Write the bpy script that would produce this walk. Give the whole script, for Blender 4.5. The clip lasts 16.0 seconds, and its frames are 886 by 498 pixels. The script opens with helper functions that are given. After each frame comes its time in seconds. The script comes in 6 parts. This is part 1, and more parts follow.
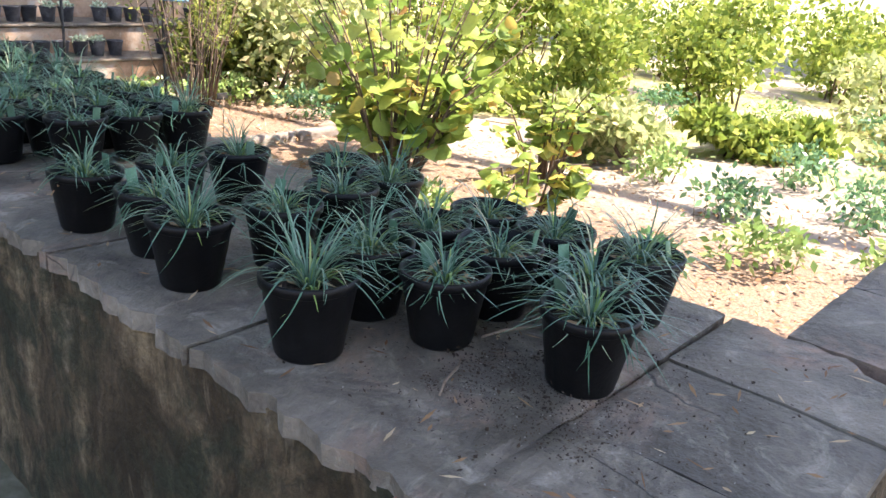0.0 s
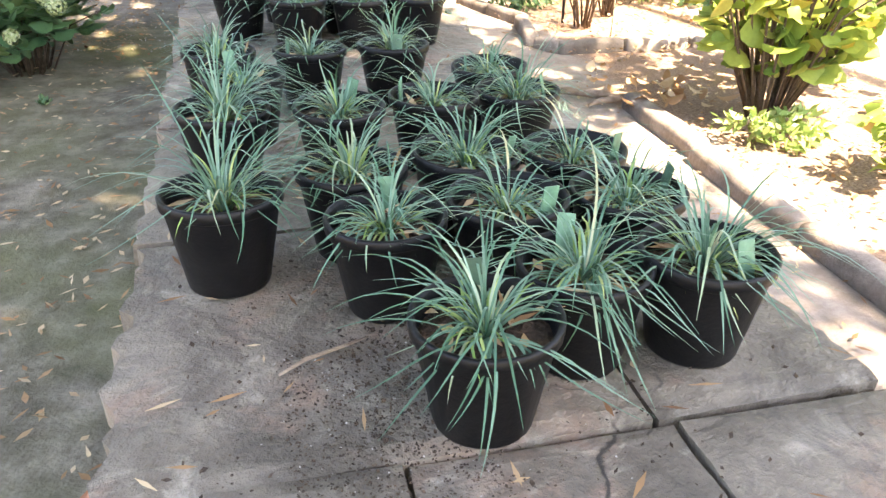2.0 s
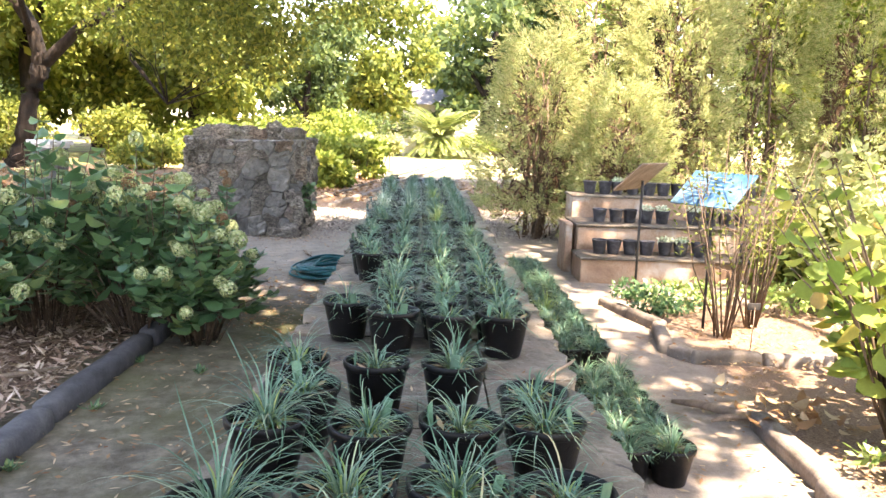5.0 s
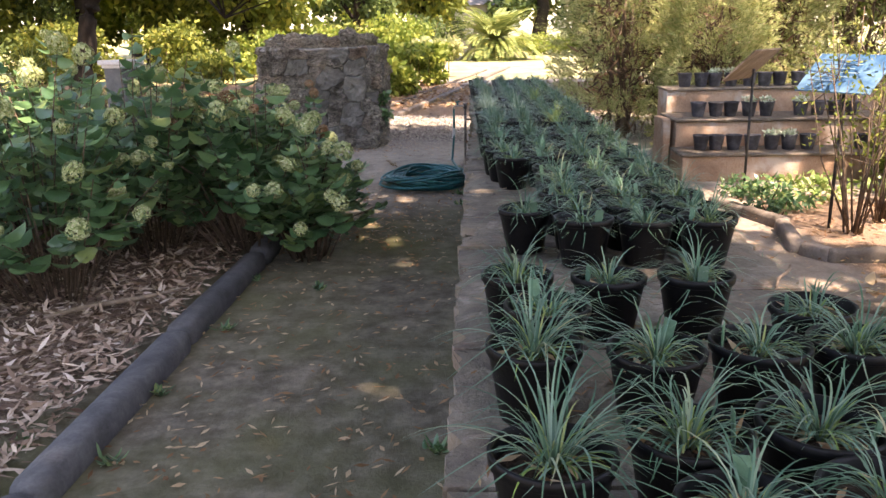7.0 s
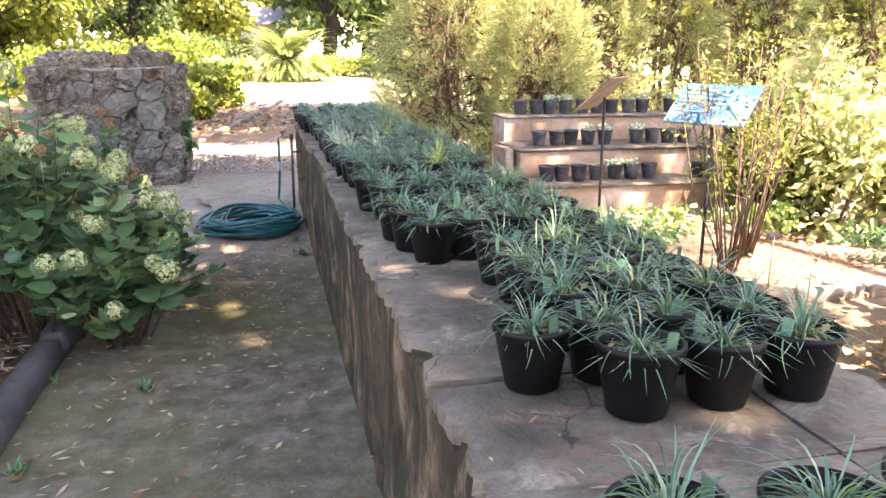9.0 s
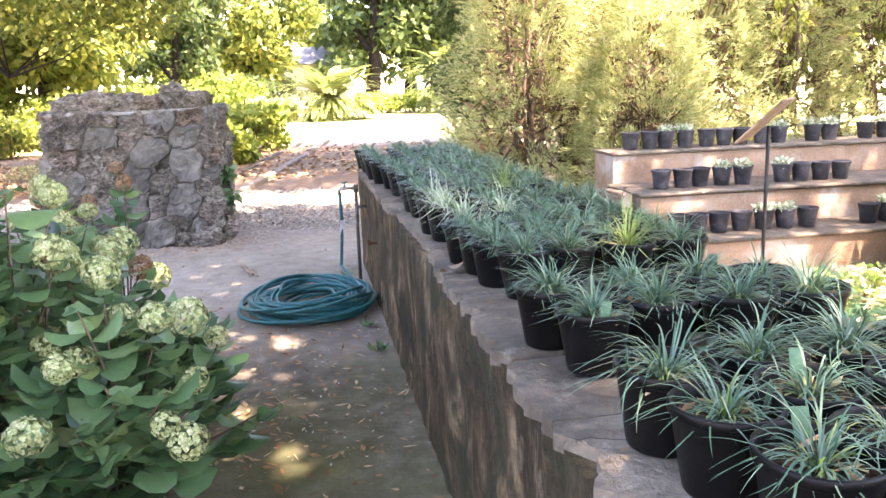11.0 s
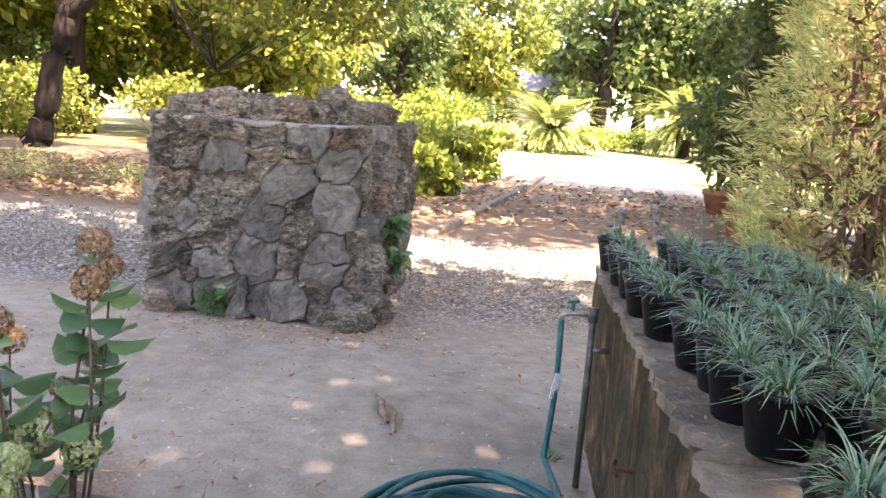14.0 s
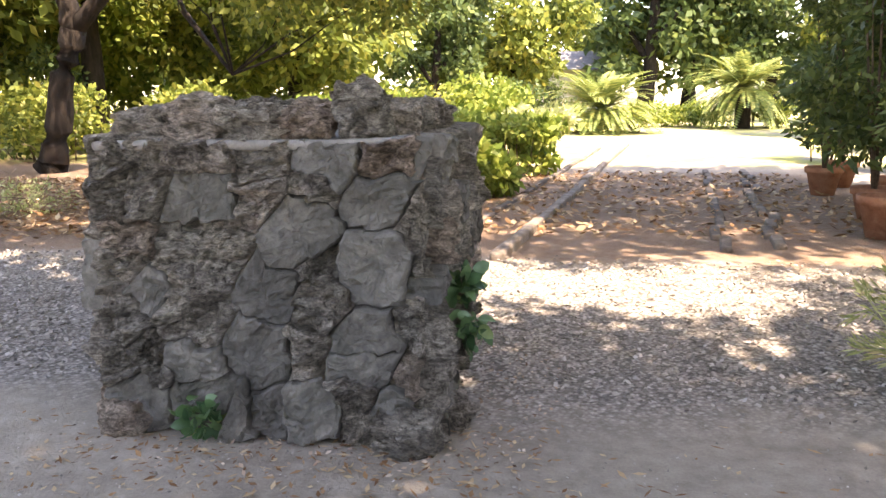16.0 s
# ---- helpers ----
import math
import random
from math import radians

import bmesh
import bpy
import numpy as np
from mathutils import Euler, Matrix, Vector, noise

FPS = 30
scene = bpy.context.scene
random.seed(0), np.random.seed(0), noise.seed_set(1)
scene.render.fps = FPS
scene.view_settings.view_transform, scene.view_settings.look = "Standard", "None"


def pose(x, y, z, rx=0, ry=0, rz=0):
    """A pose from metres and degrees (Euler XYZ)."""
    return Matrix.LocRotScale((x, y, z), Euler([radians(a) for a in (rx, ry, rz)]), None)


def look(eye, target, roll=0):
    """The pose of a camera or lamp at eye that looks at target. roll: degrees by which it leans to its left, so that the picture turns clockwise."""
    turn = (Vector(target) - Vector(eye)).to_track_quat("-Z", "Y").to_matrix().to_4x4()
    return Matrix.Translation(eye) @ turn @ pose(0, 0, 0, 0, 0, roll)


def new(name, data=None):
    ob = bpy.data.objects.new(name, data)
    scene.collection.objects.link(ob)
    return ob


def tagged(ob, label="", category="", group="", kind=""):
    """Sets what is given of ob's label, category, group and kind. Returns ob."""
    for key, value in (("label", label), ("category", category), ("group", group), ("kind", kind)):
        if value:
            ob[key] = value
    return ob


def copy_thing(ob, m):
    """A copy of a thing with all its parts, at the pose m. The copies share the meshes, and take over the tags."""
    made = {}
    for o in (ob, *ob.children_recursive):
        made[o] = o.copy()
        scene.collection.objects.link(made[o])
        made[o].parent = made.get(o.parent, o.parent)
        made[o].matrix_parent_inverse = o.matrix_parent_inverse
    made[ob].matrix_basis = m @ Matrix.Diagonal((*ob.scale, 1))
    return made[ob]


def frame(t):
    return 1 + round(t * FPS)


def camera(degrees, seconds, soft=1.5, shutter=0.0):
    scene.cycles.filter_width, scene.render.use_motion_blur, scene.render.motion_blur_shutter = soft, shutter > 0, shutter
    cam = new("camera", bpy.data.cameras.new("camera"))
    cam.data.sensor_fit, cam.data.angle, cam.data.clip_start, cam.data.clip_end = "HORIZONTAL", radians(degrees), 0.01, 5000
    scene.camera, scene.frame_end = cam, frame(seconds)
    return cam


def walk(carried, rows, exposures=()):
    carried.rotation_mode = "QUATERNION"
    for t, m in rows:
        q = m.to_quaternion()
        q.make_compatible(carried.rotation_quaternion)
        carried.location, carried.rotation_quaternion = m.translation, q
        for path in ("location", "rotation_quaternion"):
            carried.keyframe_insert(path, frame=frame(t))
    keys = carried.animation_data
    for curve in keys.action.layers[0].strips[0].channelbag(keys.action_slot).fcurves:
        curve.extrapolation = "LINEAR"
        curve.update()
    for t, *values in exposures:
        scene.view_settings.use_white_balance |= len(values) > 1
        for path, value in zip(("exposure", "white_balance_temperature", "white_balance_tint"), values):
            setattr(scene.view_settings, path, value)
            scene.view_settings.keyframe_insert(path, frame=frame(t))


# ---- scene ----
cam = camera(58.1, 16.0)
PATH = [
    (0, (-0.689, 1.591, 1.546), (0.737, 2.818, 0.867), 4.8),
    (0.5, (-0.4, 1.66, 1.5), (0.829, 3.039, 0.735), 4.2),
    (1, (-0.211, 1.674, 1.51), (0.729, 3.238, 0.691), 3.9),
    (1.5, (0.011, 1.541, 1.502), (0.522, 3.246, 0.59), 3.8),
    (2, (0.212, 1.492, 1.497), (0.651, 3.198, 0.549), 1.2),
    (2.5, (0.423, 1.423, 1.5), (0.6, 3.224, 0.649), 2.1),
    (3, (0.497, 1.425, 1.533), (0.593, 3.252, 0.724), 1.6),
    (3.5, (0.514, 1.412, 1.58), (0.644, 3.306, 0.951), 2.2),
    (4, (0.513, 1.392, 1.604), (0.588, 3.333, 1.127), 1.5),
    (4.5, (0.513, 1.383, 1.624), (0.581, 3.35, 1.271), 1.8),
    (4.7, (0.504, 1.372, 1.63), (0.564, 3.348, 1.329), 1.9),
    (6.8, (0.151, 1.576, 1.58), (0.075, 3.527, 1.148), 0.4),
    (7, (0.053, 1.623, 1.573), (-0.029, 3.55, 1.043), -1.0),
    (7.5, (-0.116, 1.837, 1.558), (-0.238, 3.74, 0.958), -0.7),
    (8, (-0.238, 2.054, 1.607), (-0.229, 3.957, 0.991), 0.1),
    (8.2, (-0.295, 2.145, 1.613), (-0.161, 4.069, 1.086), -0.2),
    (10.3, (-0.378, 3.739, 1.508), (0.157, 5.612, 1.057), 0.6),
    (10.5, (-0.395, 3.915, 1.525), (0.061, 5.817, 1.107), 1.1),
    (11, (-0.446, 4.419, 1.51), (-0.115, 6.35, 1.108), -1.9),
    (11.5, (-0.435, 4.942, 1.5), (-0.165, 6.875, 1.064), 1.3),
    (12, (-0.404, 5.456, 1.495), (-0.334, 7.404, 1.048), -0.1),
    (12.5, (-0.361, 5.953, 1.501), (-0.154, 7.87, 0.971), 0.5),
    (13, (-0.33, 6.419, 1.522), (-0.254, 8.366, 1.066), 2.8),
    (13.5, (-0.392, 6.945, 1.523), (-0.377, 8.9, 1.101), 1.9),
    (14, (-0.423, 7.462, 1.512), (-0.584, 9.426, 1.172), 4.2),
    (14.5, (-0.53, 7.997, 1.514), (-0.876, 9.938, 1.18), 0.9),
    (15, (-0.605, 8.494, 1.533), (-0.953, 10.433, 1.19), 2.8),
    (15.5, (-0.71, 8.966, 1.529), (-1.196, 10.878, 1.2), 0.9),
    (16, (-0.83, 9.412, 1.536), (-1.103, 11.358, 1.164), -0.4),
]
walk(cam, [(t, look(eye, target, roll)) for t, eye, target, roll in PATH],
     exposures=[(0, 2.8, 6700, 20), (0.6, 2.75, 6800, 20), (1.5, 3.95, 7600, 20), (2.5, 4.1, 8000, 21), (3.5, 4.05, 7800, 20), (4.0, 4.0, 7750, 21), (4.7, 3.75, 7700, 22), (6.8, 2.7, 7900, 29), (7.0, 2.75, 7900, 29), (7.5, 3.45, 7800, 30), (8.2, 3.65, 7800, 30), (10.3, 3.95, 7500, 31), (12.0, 4.1, 7600, 32), (12.5, 4.1, 7700, 31), (13.5, 4.0, 8000, 30), (14.0, 3.62, 8050, 28), (14.5, 3.1, 8000, 26), (16.0, 3.13, 7900, 25)])

# ---- world, sun ----
SUN_FROM = Vector((0.28, -0.42, 0.95)).normalized()
world = bpy.data.worlds.new("sky")
scene.world = world
world.use_nodes = True
wn, wl = world.node_tree.nodes, world.node_tree.links
sky = wn.new("ShaderNodeTexSky")
sky.sky_type, sky.sun_disc = "NISHITA", False
sky.sun_elevation, sky.sun_rotation = math.asin(SUN_FROM.z), math.atan2(SUN_FROM.x, SUN_FROM.y)
wn["Background"].inputs["Strength"].default_value = 0.14
wl.new(sky.outputs["Color"], wn["Background"].inputs["Color"])
lamp = bpy.data.lights.new("sun", "SUN")
lamp.energy, lamp.angle, lamp.color = 3.3, radians(0.8), (1.0, 0.93, 0.80)
sun = new("sun", lamp)
sun.matrix_world = look(SUN_FROM * 60, (0, 0, 0))

# ---- materials ----
RNG = np.random.default_rng(5)


def shader(name, rough=0.85, metal=0.0, spec=0.4):
    m = bpy.data.materials.new(name)
    m.use_nodes = True
    b = m.node_tree.nodes["Principled BSDF"]
    b.inputs["Roughness"].default_value, b.inputs["Metallic"].default_value = rough, metal
    b.inputs["Specular IOR Level"].default_value = spec
    return m, m.node_tree.nodes, m.node_tree.links, b


def noise_tex(n, l, vec, scale, detail=5.0, rough=0.6, dist=0.0):
    t = n.new("ShaderNodeTexNoise")
    t.inputs["Scale"].default_value, t.inputs["Detail"].default_value = scale, detail
    t.inputs["Roughness"].default_value, t.inputs["Distortion"].default_value = rough, dist
    l.new(vec, t.inputs["Vector"])
    return t.outputs["Fac"]


def ramp(n, l, fac, stops):
    r = n.new("ShaderNodeValToRGB")
    while len(r.color_ramp.elements) < len(stops):
        r.color_ramp.elements.new(0.5)
    for e, (p, c) in zip(r.color_ramp.elements, stops):
        e.position, e.color = p, (*c, 1) if len(c) == 3 else c
    l.new(fac, r.inputs["Fac"])
    return r.outputs["Color"]


def blend(n, l, fac, a, b, mode="MIX"):
    x = n.new("ShaderNodeMix")
    x.data_type, x.blend_type = "RGBA", mode
    for sock, v in ((x.inputs["Factor"], fac), (x.inputs["A"], a), (x.inputs["B"], b)):
        if isinstance(v, (int, float)):
            sock.default_value = v
        elif isinstance(v, tuple):
            sock.default_value = (*v, 1)
        else:
            l.new(v, sock)
    return x.outputs["Result"]


def bump(n, l, b, height, strength, dist=0.02):
    k = n.new("ShaderNodeBump")
    k.inputs["Strength"].default_value, k.inputs["Distance"].default_value = strength, dist
    l.new(height, k.inputs["Height"])
    l.new(k.outputs["Normal"], b.inputs["Normal"])


def rough_mat(name, low, mid, high, scale=6.0, fine=60.0, bump_s=0.5, rough=0.9, stretch=(1, 1, 1), spot=None, spot_scale=1.2, spot_at=(0.52, 0.64), vary=0.25, spec=0.3, metal=0.0, dist=0.02):
    """Weathered surface: broad mottling, fine grain, optional stains, a little change from piece to piece."""
    m, n, l, b = shader(name, rough, metal, spec)
    geo, info = n.new("ShaderNodeNewGeometry"), n.new("ShaderNodeObjectInfo")
    mp = n.new("ShaderNodeMapping")
    mp.inputs["Scale"].default_value = stretch
    l.new(geo.outputs["Position"], mp.inputs["Vector"])
    v = mp.outputs["Vector"]
    big = noise_tex(n, l, v, scale, 6, 0.62, 0.4)
    small = noise_tex(n, l, v, fine, 4, 0.7)
    col = ramp(n, l, big, [(0.28, low), (0.5, mid), (0.74, high)])
    col = blend(n, l, 0.55, col, ramp(n, l, small, [(0.25, (0.35, 0.35, 0.35)), (0.75, (1.0, 1.0, 1.0))]), "MULTIPLY")
    if spot:
        s = noise_tex(n, l, v, spot_scale, 5, 0.65, 0.6)
        col = blend(n, l, ramp(n, l, s, [(spot_at[0], (0, 0, 0)), (spot_at[1], (1, 1, 1))]), col, spot)
    if vary:
        mr = n.new("ShaderNodeMapRange")
        mr.inputs["To Min"].default_value, mr.inputs["To Max"].default_value = 1 - vary, 1 + vary
        l.new(info.outputs["Random"], mr.inputs["Value"])
        hs = n.new("ShaderNodeHueSaturation")
        l.new(mr.outputs["Result"], hs.inputs["Value"])
        l.new(col, hs.inputs["Color"])
        col = hs.outputs["Color"]
    l.new(col, b.inputs["Base Color"])
    hmix = n.new("ShaderNodeMath")
    hmix.operation = "MULTIPLY_ADD"
    hmix.inputs[1].default_value = 0.35
    l.new(small, hmix.inputs[0])
    l.new(big, hmix.inputs[2])
    bump(n, l, b, hmix.outputs[0], bump_s, dist)
    return m


def leaf_mat(name, stops, through_light=0.35, rough=0.5, spec=0.35, patch=None):
    """Leaf: colour differs from leaf to leaf, some light passes through."""
    m, n, l, b = shader(name, rough, 0, spec)
    geo = n.new("ShaderNodeNewGeometry")
    col = ramp(n, l, geo.outputs["Random Per Island"], stops)
    mott = noise_tex(n, l, geo.outputs["Position"], 38.0, 3)
    col = blend(n, l, 0.4, col, ramp(n, l, mott, [(0.3, (0.55, 0.55, 0.55)), (0.7, (1, 1, 1))]), "MULTIPLY")
    if patch:
        area = noise_tex(n, l, geo.outputs["Position"], 1.7, 3)
        col = blend(n, l, ramp(n, l, area, [(0.6, (0, 0, 0)), (0.72, (0.6, 0.6, 0.6))]), col, patch)
    l.new(col, b.inputs["Base Color"])
    tr = n.new("ShaderNodeBsdfTranslucent")
    l.new(col, tr.inputs["Color"])
    mx = n.new("ShaderNodeMixShader")
    mx.inputs["Fac"].default_value = through_light
    l.new(b.outputs[0], mx.inputs[1])
    l.new(tr.outputs[0], mx.inputs[2])
    l.new(mx.outputs[0], n["Material Output"].inputs["Surface"])
    return m


def ground_mat():
    """Trodden pale earth with zones of litter, gravel and damp mossy concrete."""
    m, n, l, b = shader("trodden_earth", 0.95, 0, 0.2)
    geo = n.new("ShaderNodeNewGeometry")
    pos = geo.outputs["Position"]
    sep = n.new("ShaderNodeSeparateXYZ")
    wob = n.new("ShaderNodeTexNoise")
    wob.inputs["Scale"].default_value, wob.inputs["Detail"].default_value = 1.3, 5
    l.new(pos, wob.inputs["Vector"])
    off = n.new("ShaderNodeVectorMath")
    off.operation = "MULTIPLY_ADD"
    off.inputs[1].default_value, off.inputs[2].default_value = (0.9, 0.9, 0), (-0.45, -0.45, 0)
    l.new(wob.outputs["Color"], off.inputs[0])
    add = n.new("ShaderNodeVectorMath")
    l.new(pos, add.inputs[0])
    l.new(off.outputs[0], add.inputs[1])
    l.new(add.outputs[0], sep.inputs[0])

    def step(sock, a, c):
        r = n.new("ShaderNodeMapRange")
        r.interpolation_type = "SMOOTHSTEP"
        r.inputs["From Min"].default_value, r.inputs["From Max"].default_value = a, c
        l.new(sock, r.inputs["Value"])
        return r.outputs["Result"]

    def mul(*socks):
        out = socks[0]
        for s in socks[1:]:
            k = n.new("ShaderNodeMath")
            k.operation = "MULTIPLY"
            l.new(out, k.inputs[0])
            l.new(s, k.inputs[1])
            out = k.outputs[0]
        return out

    X, Y = sep.outputs["X"], sep.outputs["Y"]
    big, mid, fine = noise_tex(n, l, pos, 0.9, 5), noise_tex(n, l, pos, 7, 5, 0.65), noise_tex(n, l, pos, 70, 4, 0.7)
    earth = ramp(n, l, big, [(0.3, (0.295, 0.258, 0.21)), (0.7, (0.43, 0.385, 0.32))])
    earth = blend(n, l, 0.7, earth, ramp(n, l, mid, [(0.3, (0.5, 0.48, 0.46)), (0.7, (1, 1, 1))]), "MULTIPLY")
    moss = ramp(n, l, mid, [(0.3, (0.075, 0.067, 0.044)), (0.5, (0.155, 0.135, 0.097)), (0.62, (0.225, 0.193, 0.143)), (0.8, (0.32, 0.275, 0.21))])
    green = ramp(n, l, big, [(0.4, (0, 0, 0)), (0.68, (0.85, 0.85, 0.85))])
    moss = blend(n, l, green, moss, (0.12, 0.126, 0.056))
    col = blend(n, l, mul(step(X, -3.0, -2.4), step(X, 0.9, 0.3), step(Y, 9.6, 8.2)), earth, moss)
    # darker, browner earth to the right of the bench
    browner_earth = ramp(n, l, mid, [(0.3, (0.20, 0.165, 0.13)), (0.55, (0.285, 0.24, 0.195)), (0.8, (0.36, 0.31, 0.255))])
    col = blend(n, l, mul(step(X, 0.8, 1.2), step(Y, 10.6, 9.2)), col, browner_earth)
    vor = n.new("ShaderNodeTexVoronoi")
    vor.inputs["Scale"].default_value = 38
    l.new(pos, vor.inputs["Vector"])
    grey = n.new("ShaderNodeRGBToBW")
    l.new(vor.outputs["Color"], grey.inputs["Color"])
    grav = ramp(n, l, grey.outputs["Val"], [(0.2, (0.21, 0.195, 0.175)), (0.5, (0.36, 0.335, 0.30)), (0.8, (0.56, 0.52, 0.465))])
    grav = blend(n, l, 0.8, grav, ramp(n, l, vor.outputs["Distance"], [(0.1, (1, 1, 1)), (0.6, (0.45, 0.42, 0.4))]), "MULTIPLY")
    col = blend(n, l, mul(step(Y, 12.9, 13.6), step(Y, 17.0, 16.2), step(X, -9, -8), step(X, 3.5, 2.5)), col, grav)
    litter = ramp(n, l, fine, [(0.25, (0.085, 0.055, 0.038)), (0.5, (0.20, 0.135, 0.092)), (0.75, (0.36, 0.26, 0.185))])
    col = blend(n, l, mul(step(X, -1.75, -1.95), step(Y, 10.6, 9.9)), col, litter)
    col = blend(n, l, mul(step(Y, 17.4, 18.0), step(X, -1.2, -1.6)), col, litter)
    col = blend(n, l, mul(step(X, 2.45, 2.7), step(Y, 9.4, 8.8), step(X, 4.8, 3.9)), col, litter)
    col = blend(n, l, mul(step(Y, 16.7, 17.3), step(Y, 27.0, 25.5), step(X, 4.6, 3.6), ramp(n, l, mid, [(0.3, (0.5, 0.5, 0.5)), (0.55, (1, 1, 1))])), col, litter)
    lawn = ramp(n, l, fine, [(0.3, (0.20, 0.22, 0.06)), (0.7, (0.42, 0.42, 0.17))])
    patch = ramp(n, l, big, [(0.42, (0, 0, 0)), (0.55, (1, 1, 1))])
    col = blend(n, l, mul(step(Y, 27.0, 29.0), patch), col, lawn)
    col = blend(n, l, mul(step(X, 5.5, 7.0), patch), col, lawn)
    col = blend(n, l, 0.45, col, ramp(n, l, fine, [(0.3, (0.55, 0.52, 0.5)), (0.7, (1, 1, 1))]), "MULTIPLY")
    l.new(col, b.inputs["Base Color"])
    s = n.new("ShaderNodeMath")
    l.new(mid, s.inputs[0])
    l.new(fine, s.inputs[1])
    bump(n, l, b, s.outputs[0], 0.45, 0.015)
    return m


M_GROUND = ground_mat()
def slab_mat():
    """Worn brown paving stone: mottled, stained and cracked."""
    m = rough_mat("slab_stone", (0.075, 0.062, 0.045), (0.16, 0.132, 0.098), (0.27, 0.226, 0.17), 4.2, 48, 1.0, 0.68, spec=0.4, spot=(0.085, 0.068, 0.047), spot_scale=3.1, spot_at=(0.54, 0.68), vary=0.22)
    n, l = m.node_tree.nodes, m.node_tree.links
    b = n["Principled BSDF"]
    old = b.inputs["Base Color"].links[0].from_socket
    geo = n.new("ShaderNodeNewGeometry")
    bent = n.new("ShaderNodeTexNoise")
    bent.inputs["Scale"].default_value, bent.inputs["Detail"].default_value = 3.5, 6
    l.new(geo.outputs["Position"], bent.inputs["Vector"])
    off = n.new("ShaderNodeVectorMath")
    off.operation = "MULTIPLY_ADD"
    off.inputs[1].default_value = (0.22, 0.22, 0.22)
    l.new(bent.outputs["Color"], off.inputs[0])
    l.new(geo.outputs["Position"], off.inputs[2])
    vor = n.new("ShaderNodeTexVoronoi")
    vor.feature = "DISTANCE_TO_EDGE"
    vor.inputs["Scale"].default_value = 2.6
    l.new(off.outputs[0], vor.inputs["Vector"])
    open_at = noise_tex(n, l, geo.outputs["Position"], 2.2, 4)
    where = ramp(n, l, open_at, [(0.54, (0, 0, 0)), (0.6, (1, 1, 1))])
    line = ramp(n, l, vor.outputs["Distance"], [(0.003, (1, 1, 1)), (0.009, (0, 0, 0))])
    rust = ramp(n, l, noise_tex(n, l, geo.outputs["Position"], 3.3, 6, 0.7, 0.5), [(0.55, (0, 0, 0)), (0.7, (0.6, 0.6, 0.6))])
    old = blend(n, l, rust, old, (0.29, 0.17, 0.115))
    pale = ramp(n, l, noise_tex(n, l, geo.outputs["Position"], 8.5, 7, 0.72, 0.8), [(0.55, (0, 0, 0)), (0.66, (0.55, 0.55, 0.55))])
    old = blend(n, l, pale, old, (0.33, 0.29, 0.23))
    damp = ramp(n, l, noise_tex(n, l, geo.outputs["Position"], 5.1, 7, 0.72, 1.0), [(0.38, (0.65, 0.65, 0.65)), (0.48, (0, 0, 0))])
    old = blend(n, l, damp, old, (0.055, 0.045, 0.033))
    l.new(blend(n, l, blend(n, l, 1.0, line, where, "MULTIPLY"), old, (0.022, 0.018, 0.013)), b.inputs["Base Color"])
    return m


